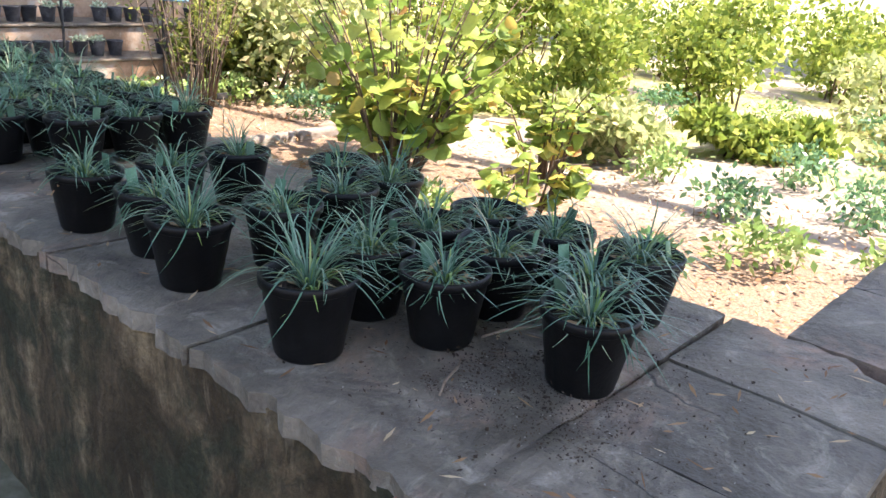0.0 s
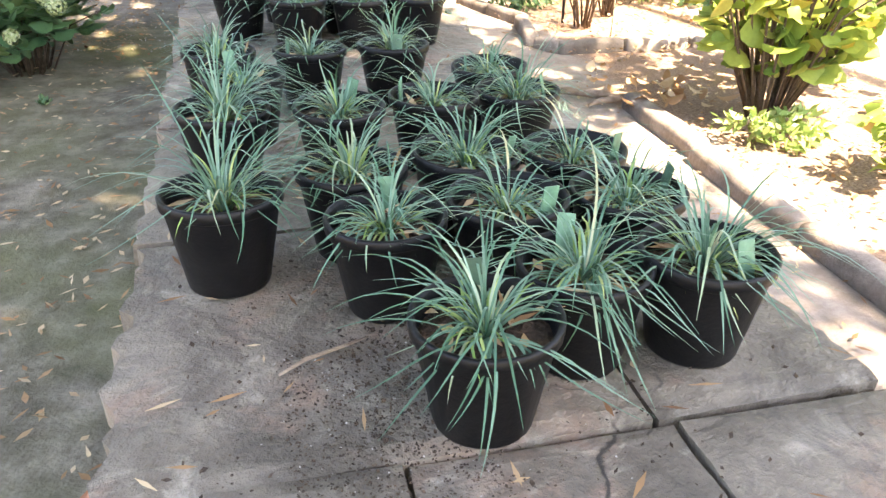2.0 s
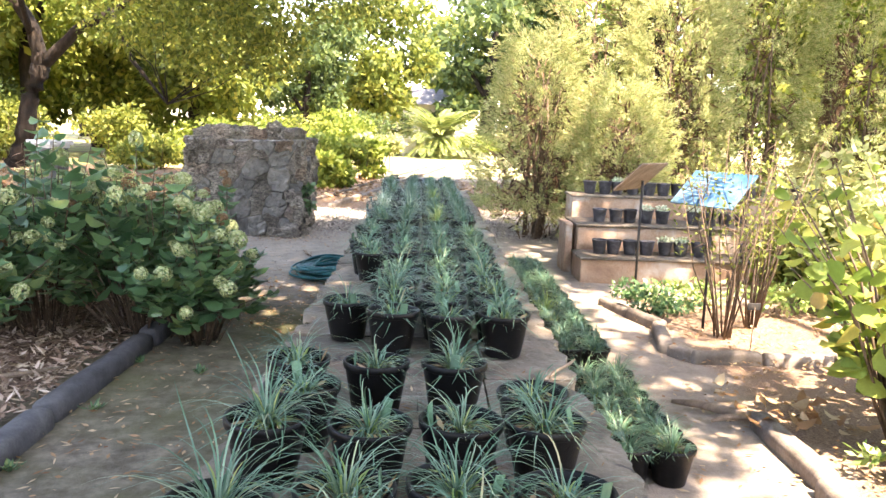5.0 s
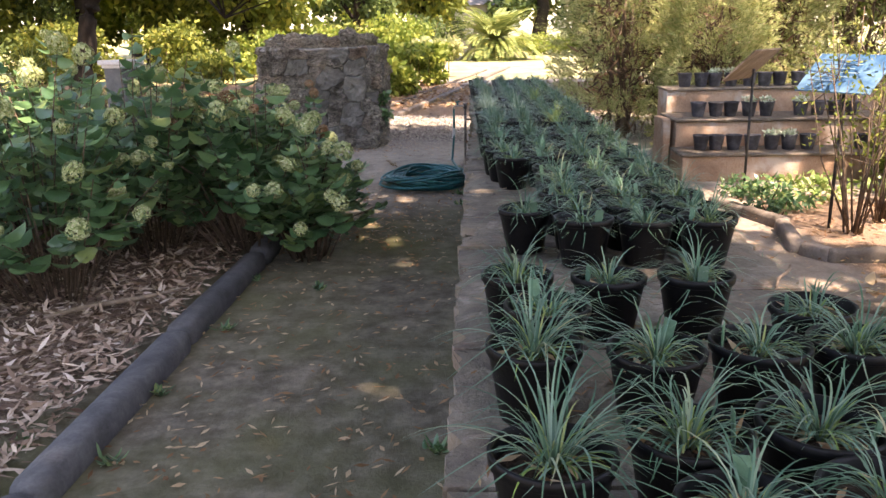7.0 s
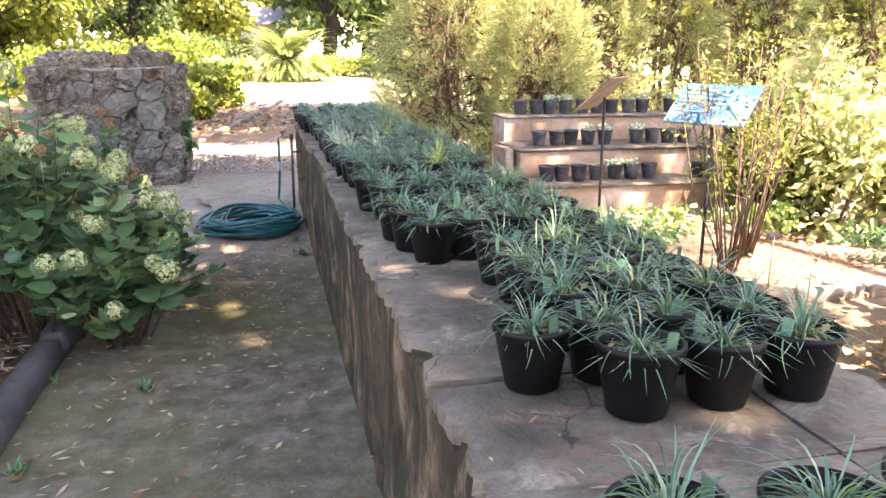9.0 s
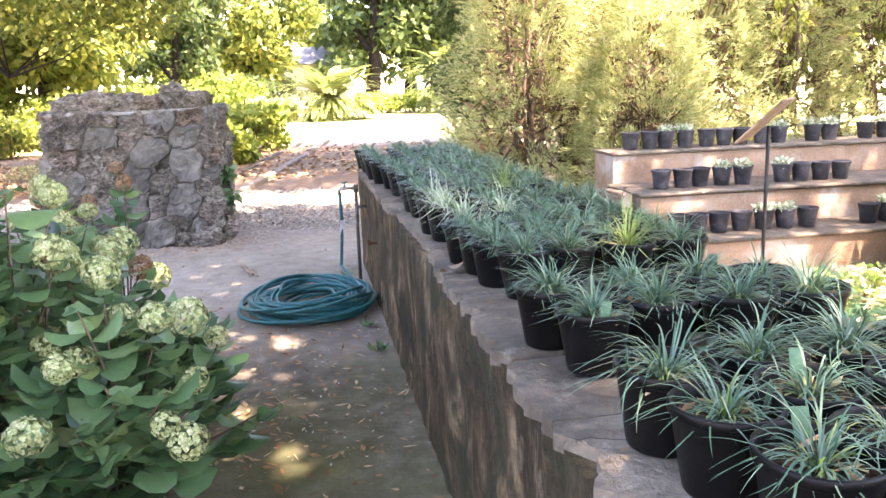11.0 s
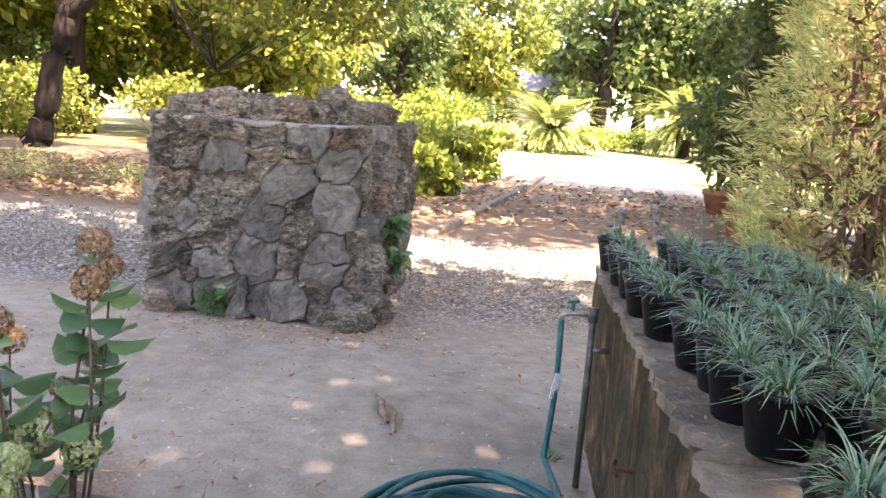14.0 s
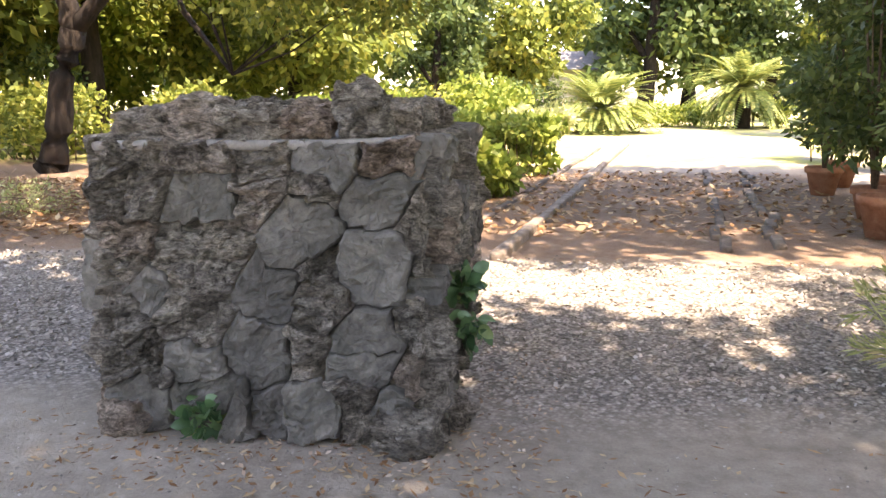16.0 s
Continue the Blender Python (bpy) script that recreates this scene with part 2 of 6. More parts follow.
M_SLAB = slab_mat()
def rock_mat():
    """Craggy limestone: ridged layers, pits and lichen, different from stone to stone. Crevice shade is painted in."""
    m, n, l, b = shader("craggy_rock", 0.93, 0, 0.25)
    geo, info = n.new("ShaderNodeNewGeometry"), n.new("ShaderNodeObjectInfo")
    mp = n.new("ShaderNodeMapping")
    mp.inputs["Scale"].default_value = (1.0, 1.0, 1.9)
    l.new(geo.outputs["Position"], mp.inputs["Vector"])
    tilt = n.new("ShaderNodeMath")
    tilt.operation = "MULTIPLY"
    tilt.inputs[1].default_value = 2.2
    l.new(info.outputs["Random"], tilt.inputs[0])
    vr = n.new("ShaderNodeVectorRotate")
    vr.rotation_type = "Y_AXIS"
    l.new(mp.outputs["Vector"], vr.inputs["Vector"])
    l.new(tilt.outputs[0], vr.inputs["Angle"])
    v = vr.outputs["Vector"]
    rid = noise_tex(n, l, v, 11.0, 9, 0.72, 2.2)
    pits = noise_tex(n, l, v, 24.0, 6, 0.72, 1.2)
    broad, fine = noise_tex(n, l, v, 4.0, 5), noise_tex(n, l, v, 80, 5, 0.7)
    lump = n.new("ShaderNodeTexVoronoi")
    lump.inputs["Scale"].default_value = 21
    bent = n.new("ShaderNodeVectorMath")
    bent.operation = "MULTIPLY_ADD"
    bent.inputs[1].default_value = (0.11, 0.11, 0.11)
    warp = n.new("ShaderNodeTexNoise")
    warp.inputs["Scale"].default_value, warp.inputs["Detail"].default_value = 14, 5
    l.new(v, warp.inputs["Vector"])
    l.new(warp.outputs["Color"], bent.inputs[0])
    l.new(v, bent.inputs[2])
    l.new(bent.outputs[0], lump.inputs["Vector"])
    # shade between the lumps, put into the colour where the bump sinks
    hollow_shade = ramp(n, l, lump.outputs["Distance"], [(0.15, (1.15, 1.13, 1.1)), (0.5, (0.8, 0.78, 0.75)), (0.75, (0.3, 0.28, 0.26))])
    base = ramp(n, l, info.outputs["Random"], [(0.0, (0.36, 0.345, 0.31)), (0.35, (0.50, 0.475, 0.43)), (0.7, (0.60, 0.57, 0.515)), (0.82, (0.56, 0.45, 0.38)), (1.0, (0.72, 0.675, 0.61))])
    base = blend(n, l, 0.8, base, ramp(n, l, broad, [(0.3, (0.5, 0.5, 0.5)), (0.7, (1.3, 1.26, 1.2))]), "MULTIPLY")
    base = blend(n, l, 0.6, base, ramp(n, l, fine, [(0.3, (0.4, 0.4, 0.39)), (0.7, (1.15, 1.15, 1.15))]), "MULTIPLY")
    # pits and layers also get their shade in the colour, darker where deeper
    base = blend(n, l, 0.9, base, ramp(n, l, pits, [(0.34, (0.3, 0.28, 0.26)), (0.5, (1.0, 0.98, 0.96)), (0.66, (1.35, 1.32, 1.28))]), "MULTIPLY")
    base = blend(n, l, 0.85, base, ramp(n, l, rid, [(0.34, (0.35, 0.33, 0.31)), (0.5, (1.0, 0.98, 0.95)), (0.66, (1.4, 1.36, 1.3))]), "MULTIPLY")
    base = blend(n, l, 0.58, base, hollow_shade, "MULTIPLY")
    moss = ramp(n, l, noise_tex(n, l, geo.outputs["Position"], 2.4, 5, 0.7), [(0.58, (0, 0, 0)), (0.75, (0.55, 0.55, 0.55))])
    base = blend(n, l, moss, base, (0.11, 0.12, 0.07))
    l.new(base, b.inputs["Base Color"])
    s = n.new("ShaderNodeMath")
    s.operation = "MULTIPLY_ADD"
    s.inputs[1].default_value = 0.45
    l.new(pits, s.inputs[0])
    l.new(rid, s.inputs[2])
    s2 = n.new("ShaderNodeMath")
    s2.operation = "MULTIPLY_ADD"
    s2.inputs[1].default_value = -0.5
    l.new(lump.outputs["Distance"], s2.inputs[0])
    l.new(s.outputs[0], s2.inputs[2])
    bump(n, l, b, s2.outputs[0], 1.0, 0.10)
    return m


def wall_mat():
    """Old render: blotches, dark run-off streaks, thin pale streaks and moss."""
    m, n, l, b = shader("stained_render", 0.92, 0, 0.25)
    geo = n.new("ShaderNodeNewGeometry")
    pos = geo.outputs["Position"]

    def stretched(k):
        mp = n.new("ShaderNodeMapping")
        mp.inputs["Scale"].default_value = k
        l.new(pos, mp.inputs["Vector"])
        return mp.outputs["Vector"]

    broad = noise_tex(n, l, stretched((1, 1, 0.8)), 2.6, 6, 0.65, 0.8)
    run = noise_tex(n, l, stretched((1.5, 1.5, 0.65)), 3.0, 6, 0.7, 0.5)
    thin = noise_tex(n, l, stretched((2.6, 2.6, 0.8)), 3.0, 5, 0.7, 0.4)
    grit = noise_tex(n, l, pos, 46, 5, 0.72)
    col = ramp(n, l, broad, [(0.36, (0.05, 0.036, 0.019)), (0.5, (0.16, 0.113, 0.066)), (0.64, (0.40, 0.295, 0.175))])
    col = blend(n, l, ramp(n, l, run, [(0.4, (0.95, 0.95, 0.95)), (0.55, (0, 0, 0))]), col, (0.055, 0.038, 0.019))
    col = blend(n, l, ramp(n, l, thin, [(0.6, (0, 0, 0)), (0.7, (0.7, 0.7, 0.7))]), col, (0.37, 0.29, 0.195))
    moss = ramp(n, l, noise_tex(n, l, pos, 3.4, 6, 0.7, 0.6), [(0.47, (0, 0, 0)), (0.6, (0.85, 0.85, 0.85))])
    col = blend(n, l, moss, col, (0.05, 0.055, 0.03))
    col = blend(n, l, 0.75, col, ramp(n, l, grit, [(0.3, (0.26, 0.235, 0.205)), (0.7, (0.86, 0.82, 0.76))]), "MULTIPLY")
    l.new(col, b.inputs["Base Color"])
    s = n.new("ShaderNodeMath")
    s.operation = "MULTIPLY_ADD"
    s.inputs[1].default_value = 0.5
    l.new(grit, s.inputs[0])
    l.new(broad, s.inputs[2])
    bump(n, l, b, s.outputs[0], 1.0, 0.045)
    return m


M_ROCK = rock_mat()
M_ROCK_FLAT = rough_mat("split_limestone", (0.08, 0.076, 0.064), (0.155, 0.145, 0.124), (0.25, 0.232, 0.2), 9, 45, 1.0, spot=(0.085, 0.083, 0.07), spot_scale=5.0, spot_at=(0.52, 0.66), vary=0.35, dist=0.04)
M_WALL = wall_mat()
M_PEDESTAL = rough_mat("dark_render", (0.075, 0.078, 0.072), (0.12, 0.123, 0.115), (0.19, 0.185, 0.17), 4, 60, 0.35, spot=(0.22, 0.21, 0.19), spot_scale=2.2, spot_at=(0.6, 0.75), vary=0)
M_MORTAR = rough_mat("old_mortar", (0.035, 0.03, 0.026), (0.08, 0.07, 0.06), (0.14, 0.125, 0.11), 9, 60, 0.8, vary=0)
M_RENDER = rough_mat("grey_render", (0.16, 0.15, 0.135), (0.27, 0.25, 0.225), (0.38, 0.35, 0.31), 5, 70, 0.3, spot=(0.12, 0.105, 0.085), spot_scale=2.0, vary=0.1)
M_KERB = rough_mat("dark_kerb_concrete", (0.055, 0.055, 0.055), (0.095, 0.095, 0.095), (0.16, 0.155, 0.15), 5, 60, 0.5, vary=0.15)
M_KERB2 = rough_mat("kerb_stone", (0.11, 0.09, 0.072), (0.20, 0.168, 0.138), (0.31, 0.268, 0.225), 5, 60, 0.6, vary=0.2)
M_EDGE = rough_mat("earthy_edging_stone", (0.07, 0.055, 0.043), (0.15, 0.122, 0.098), (0.27, 0.225, 0.185), 4, 50, 0.7, vary=0.25)
M_SHELF = rough_mat("brown_shelf_render", (0.24, 0.145, 0.09), (0.37, 0.245, 0.16), (0.47, 0.345, 0.245), 3.2, 55, 0.4, spot=(0.42, 0.37, 0.31), spot_scale=1.6, vary=0)
M_POT = rough_mat("black_plastic", (0.0022, 0.0022, 0.0025), (0.0038, 0.0038, 0.004), (0.008, 0.008, 0.008), 12, 90, 0.08, 0.45, vary=0.3, spec=0.2)
M_DUSTY = rough_mat("dusty_plastic", (0.02, 0.02, 0.022), (0.055, 0.053, 0.058), (0.14, 0.135, 0.14), 9, 80, 0.1, 0.6, vary=0.35)
M_SOIL = rough_mat("potting_soil", (0.02, 0.013, 0.008), (0.055, 0.035, 0.022), (0.14, 0.09, 0.055), 45, 160, 1.0, vary=0.2)
M_TAG = rough_mat("green_tag", (0.055, 0.12, 0.07), (0.075, 0.16, 0.095), (0.11, 0.21, 0.13), 14, 90, 0.1, 0.5, vary=0.35)
M_HOSE = rough_mat("teal_hose", (0.005, 0.075, 0.085), (0.008, 0.12, 0.13), (0.018, 0.17, 0.175), 14, 90, 0.1, 0.42, vary=0)
M_PIPE = rough_mat("old_pipe", (0.05, 0.05, 0.045), (0.10, 0.095, 0.085), (0.2, 0.19, 0.17), 16, 90, 0.3, 0.5, vary=0, metal=0.4)
M_RUST = rough_mat("rusty_iron", (0.04, 0.018, 0.01), (0.10, 0.045, 0.022), (0.19, 0.09, 0.04), 30, 120, 0.5, 0.8, vary=0, metal=0.3)
M_BRASS = rough_mat("dull_tap", (0.2, 0.19, 0.17), (0.34, 0.32, 0.28), (0.5, 0.47, 0.42), 20, 90, 0.2, 0.45, vary=0, metal=0.6)
M_PAPER = rough_mat("white_label", (0.6, 0.62, 0.65), (0.72, 0.73, 0.75), (0.8, 0.8, 0.8), 20, 90, 0.05, 0.6, vary=0)
M_BAR = rough_mat("faded_print", (0.08, 0.15, 0.22), (0.11, 0.19, 0.26), (0.15, 0.23, 0.30), 20, 90, 0.05, 0.6, vary=0)
M_TERRA = rough_mat("terracotta", (0.24, 0.10, 0.055), (0.36, 0.16, 0.09), (0.46, 0.24, 0.15), 7, 60, 0.3, vary=0.15)
M_BARK = rough_mat("bark", (0.010, 0.007, 0.005), (0.024, 0.017, 0.012), (0.05, 0.036, 0.026), 3, 30, 1.0, stretch=(3, 3, 0.8), vary=0.15, dist=0.06)
M_BARK_RED = rough_mat("red_bark", (0.10, 0.055, 0.035), (0.19, 0.115, 0.075), (0.30, 0.2, 0.14), 3, 30, 1.0, stretch=(3, 3, 0.8), vary=0.1, dist=0.06)
M_TWIG = rough_mat("twig_bark", (0.06, 0.04, 0.028), (0.13, 0.09, 0.06), (0.22, 0.16, 0.11), 20, 90, 0.4, vary=0.2)
M_WOOD = rough_mat("grey_wood", (0.14, 0.10, 0.07), (0.26, 0.19, 0.135), (0.38, 0.29, 0.21), 3, 60, 0.5, stretch=(2, 9, 2), vary=0.1)
M_METAL = rough_mat("dark_post", (0.015, 0.015, 0.015), (0.03, 0.029, 0.027), (0.07, 0.06, 0.05), 14, 80, 0.2, 0.6, vary=0)
M_SIGN = rough_mat("blue_sign", (0.02, 0.07, 0.15), (0.03, 0.10, 0.20), (0.08, 0.18, 0.29), 6, 40, 0.02, 0.45, spot=(0.12, 0.23, 0.33), spot_scale=2.2, spot_at=(0.45, 0.62), vary=0, spec=0.3)
M_WHITE = rough_mat("white_render", (0.5, 0.48, 0.44), (0.62, 0.6, 0.55), (0.74, 0.72, 0.68), 3, 50, 0.2, vary=0.1)
M_ROOF = rough_mat("grey_roof", (0.16, 0.15, 0.15), (0.22, 0.21, 0.2), (0.3, 0.28, 0.27), 3, 40, 0.3, vary=0)
M_CHIP = leaf_mat("bark_chips", [(0.0, (0.07, 0.04, 0.025)), (0.35, (0.25, 0.165, 0.11)), (0.7, (0.44, 0.32, 0.225)), (1.0, (0.66, 0.54, 0.42))], 0.0, 0.9)
M_DRYLEAF = leaf_mat("dry_leaves", [(0.0, (0.16, 0.075, 0.03)), (0.5, (0.33, 0.19, 0.09)), (1.0, (0.55, 0.42, 0.26))], 0.15, 0.8)
M_PEBBLE = leaf_mat("pebbles", [(0.0, (0.14, 0.13, 0.115)), (0.5, (0.28, 0.255, 0.225)), (1.0, (0.5, 0.46, 0.41))], 0.0, 0.9)
M_GRASS = leaf_mat("blue_green_blade", [(0.0, (0.038, 0.105, 0.06)), (0.45, (0.08, 0.18, 0.108)), (0.8, (0.155, 0.26, 0.175)), (0.95, (0.28, 0.35, 0.21)), (1.0, (0.40, 0.35, 0.19))], 0.2, 0.4, 0.5)
M_GRASS_Y = leaf_mat("yellow_green_blade", [(0.0, (0.12, 0.21, 0.05)), (0.5, (0.23, 0.34, 0.09)), (1.0, (0.38, 0.42, 0.16))], 0.25, 0.45)
M_GRASS_P = leaf_mat("pale_variegated_blade", [(0.0, (0.22, 0.33, 0.2)), (0.5, (0.46, 0.54, 0.36)), (1.0, (0.70, 0.72, 0.55))], 0.25, 0.45)
M_HYD = leaf_mat("hydrangea_leaf", [(0.0, (0.045, 0.12, 0.05)), (0.5, (0.10, 0.21, 0.085)), (0.85, (0.18, 0.31, 0.13)), (1.0, (0.27, 0.35, 0.12))], 0.38, 0.36, 0.6)
M_PETAL = leaf_mat("green_white_petal", [(0.0, (0.20, 0.27, 0.09)), (0.4, (0.36, 0.42, 0.17)), (0.8, (0.52, 0.55, 0.27)), (0.93, (0.6, 0.6, 0.38)), (1.0, (0.36, 0.26, 0.13))], 0.25, 0.6)
M_PETAL_B = leaf_mat("faded_brown_petal", [(0.0, (0.13, 0.065, 0.03)), (0.5, (0.26, 0.14, 0.07)), (1.0, (0.42, 0.28, 0.15))], 0.2, 0.7)
M_TREE = leaf_mat("tree_leaf", [(0.0, (0.08, 0.115, 0.022)), (0.5, (0.18, 0.225, 0.045)), (0.85, (0.30, 0.33, 0.07)), (1.0, (0.45, 0.42, 0.10))], 0.5, 0.55)
M_TREE_Y = leaf_mat("sunny_leaf", [(0.0, (0.10, 0.16, 0.025)), (0.5, (0.22, 0.29, 0.05)), (1.0, (0.42, 0.45, 0.10))], 0.5, 0.55)
M_TREE_D = leaf_mat("dark_leaf", [(0.0, (0.045, 0.08, 0.025)), (0.6, (0.10, 0.15, 0.045)), (1.0, (0.19, 0.24, 0.07))], 0.4, 0.5)
M_JUNI = leaf_mat("juniper_spray", [(0.0, (0.22, 0.27, 0.10)), (0.5, (0.41, 0.45, 0.19)), (0.85, (0.57, 0.59, 0.29)), (1.0, (0.60, 0.50, 0.28))], 0.52, 0.6, patch=(0.52, 0.43, 0.22))
M_JUNI_DEAD = leaf_mat("dead_juniper_twigs", [(0.0, (0.05, 0.032, 0.02)), (0.6, (0.12, 0.075, 0.045)), (1.0, (0.22, 0.14, 0.085))], 0.1, 0.9)
M_BIG = leaf_mat("lime_leaf", [(0.0, (0.15, 0.24, 0.045)), (0.5, (0.29, 0.38, 0.08)), (0.8, (0.46, 0.49, 0.12)), (0.93, (0.60, 0.48, 0.11)), (1.0, (0.42, 0.22, 0.08))], 0.5, 0.5)
M_CYCAD = leaf_mat("cycad_frond", [(0.0, (0.10, 0.15, 0.04)), (0.5, (0.22, 0.28, 0.08)), (1.0, (0.42, 0.42, 0.14))], 0.3, 0.5)


# ---- helpers for shapes ----
def part(name, bm, material, parent=None, label="", smooth=True):
    me = bpy.data.meshes.new(name)
    if smooth:
        for f in bm.faces:
            f.smooth = True
    bm.to_mesh(me)
    bm.free()
    me.materials.append(material)
    ob = new(name, me)
    if parent:
        ob.parent = parent
    if label:
        ob["label"] = label
    return ob


def mesh_part(name, verts, faces, material, parent=None, label="", smooth=False):
    me = bpy.data.meshes.new(name)
    me.from_pydata([tuple(v) for v in verts], [], faces)
    me.materials.append(material)
    if smooth:
        me.polygons.foreach_set("use_smooth", [True] * len(me.polygons))
    ob = new(name, me)
    if parent:
        ob.parent = parent
    if label:
        ob["label"] = label
    return ob


def strips_part(name, V, F, material, parent=None, label=""):
    """One mesh from vertex and quad arrays."""
    me = bpy.data.meshes.new(name)
    k = F.shape[1]
    me.vertices.add(len(V))
    me.vertices.foreach_set("co", V.astype(np.float32).ravel())
    me.loops.add(F.size)
    me.loops.foreach_set("vertex_index", F.astype(np.int32).ravel())
    me.polygons.add(len(F))
    me.polygons.foreach_set("loop_start", np.arange(0, F.size, k, dtype=np.int32))
    me.polygons.foreach_set("use_smooth", np.ones(len(F), dtype=bool))
    me.update(calc_edges=True)
    me.materials.append(material)
    ob = new(name, me)
    if parent:
        ob.parent = parent
    if label:
        ob["label"] = label
    return ob


def empty(name, x, y, z, rz=0.0):
    ob = new(name)
    ob.matrix_world = pose(x, y, z, 0, 0, rz)
    ob.empty_display_size = 0.1
    return ob


def lathe(bm, profile, seg=24, wob=0.0, seed=0):
    r0 = random.Random(seed)
    rings = []
    for r, z in profile:
        rings.append([bm.verts.new((r * math.cos(a) * (1 + wob * r0.uniform(-1, 1)), r * math.sin(a) * (1 + wob * r0.uniform(-1, 1)), z)) for a in [2 * math.pi * i / seg for i in range(seg)]])
    for a, b in zip(rings, rings[1:]):
        for i in range(seg):
            bm.faces.new((a[i], a[(i + 1) % seg], b[(i + 1) % seg], b[i]))
    return rings


def tube(bm, pts, radii, seg=8):
    """A tapering tube along points."""
    pts = [Vector(p) for p in pts]
    rings, up = [], Vector((0.13, 0.31, 0.94))
    for i, p in enumerate(pts):
        d = (pts[min(i + 1, len(pts) - 1)] - pts[max(i - 1, 0)]).normalized()
        u = d.cross(up if abs(d.dot(up)) < 0.95 else Vector((1, 0, 0))).normalized()
        w = d.cross(u)
        r = radii[i] if isinstance(radii, (list, tuple)) else radii
        rings.append([bm.verts.new(p + (u * math.cos(2 * math.pi * k / seg) + w * math.sin(2 * math.pi * k / seg)) * r) for k in range(seg)])
    for a, b in zip(rings, rings[1:]):
        for k in range(seg):
            bm.faces.new((a[k], a[(k + 1) % seg], b[(k + 1) % seg], b[k]))
    bm.faces.new(rings[0][::-1])
    bm.faces.new(rings[-1])


def block(bm, x0, y0, z0, x1, y1, z1, bev=0.01, cuts=0, rough=0.0, seed=0):
    r = bmesh.ops.create_cube(bm, size=1.0, matrix=Matrix.Translation(((x0 + x1) / 2, (y0 + y1) / 2, (z0 + z1) / 2)) @ Matrix.Diagonal((x1 - x0, y1 - y0, z1 - z0, 1)))
    vs = r["verts"]
    es = list({e for v in vs for e in v.link_edges})
    if bev:
        out = bmesh.ops.bevel(bm, geom=es, offset=bev, segments=2, affect="EDGES", profile=0.6)
        vs = list({v for f in bm.faces for v in f.verts if f.is_valid}) if cuts else vs
    if cuts:
        bmesh.ops.subdivide_edges(bm, edges=[e for e in bm.edges if e.calc_length() > 0.06], cuts=cuts, use_grid_fill=True)
    if rough:
        for v in bm.verts:
            v.co += Vector(noise.noise_vector(v.co * 6 + Vector((seed, 0, 0)))) * rough + Vector(noise.noise_vector(v.co * 22 + Vector((seed, 3, 0)))) * rough * 0.4


def leaves(C, D, U, L, W, fold=0.0, kind="diamond"):
    """Arrays of leaves: centres C, length direction D, side direction U, lengths L, widths W."""
    n = len(C)
    L, W = np.broadcast_to(L, n)[:, None], np.broadcast_to(W, n)[:, None]
    N = np.cross(D, U)
    if kind == "diamond":
        P = np.stack([C, C + D * L * 0.45 + U * W * 0.5, C + D * L, C + D * L * 0.45 - U * W * 0.5], 1)
        return P.reshape(-1, 3), np.arange(4 * n).reshape(n, 4)
    f = N * W * fold
    rows = [(0.0, 0.06), (0.18, 0.40), (0.45, 0.5), (0.78, 0.36), (1.0, 0.0)]
    P = []
    for a, w in rows:
        mid = C + D * L * a - N * L * 0.28 * a * a
        P += [mid + U * W * w + f * w * 2, mid, mid - U * W * w + f * w * 2]
    P = np.stack(P, 1)
    F = []
    for k in range(4):
        for s in (0, 1):
            F.append([3 * k + s, 3 * k + s + 1, 3 * k + s + 4, 3 * k + s + 3])
    F = np.array(F)
    return P.reshape(-1, 3), (np.arange(n)[:, None, None] * 15 + F[None]).reshape(-1, 4)


def unit(a):
    return a / np.maximum(np.linalg.norm(a, axis=1, keepdims=True), 1e-6)


def rand_dirs(rng, n):
    return unit(rng.normal(size=(n, 3)))


def cloud(rng, blobs, n, length, width, droop=0.25, hollow=0.55, kind="diamond", clump=0.0):
    """Leaves through the shells of several ellipsoids (x, y, z, rx, ry, rz), with clumping and gaps."""
    B = np.array(blobs, float)
    vol = (B[:, 3] * B[:, 4] * B[:, 5]) ** 0.67
    pick = rng.choice(len(B), n, p=vol / vol.sum())
    d = rand_dirs(rng, n)
    r = hollow + (1 - hollow) * rng.random(n) ** 0.6
    if clump:
        k = max(8, int(n / 45))
        heads = rand_dirs(rng, k)
        d = unit(heads[rng.integers(0, k, n)] + rng.normal(size=(n, 3)) * clump)
        r = np.clip(r + rng.normal(size=n) * 0.08, 0.25, 1.12)
    C = B[pick, :3] + d * B[pick, 3:6] * r[:, None]
    D = unit(d * 0.5 + rng.normal(size=(n, 3)) * 0.7 + np.array([0, 0, -droop]))
    U = unit(np.cross(D, rand_dirs(rng, n)))
    s = 0.6 + 0.8 * rng.random(n)
    return leaves(C, D, U, length * s, width * s, 0.15, kind)


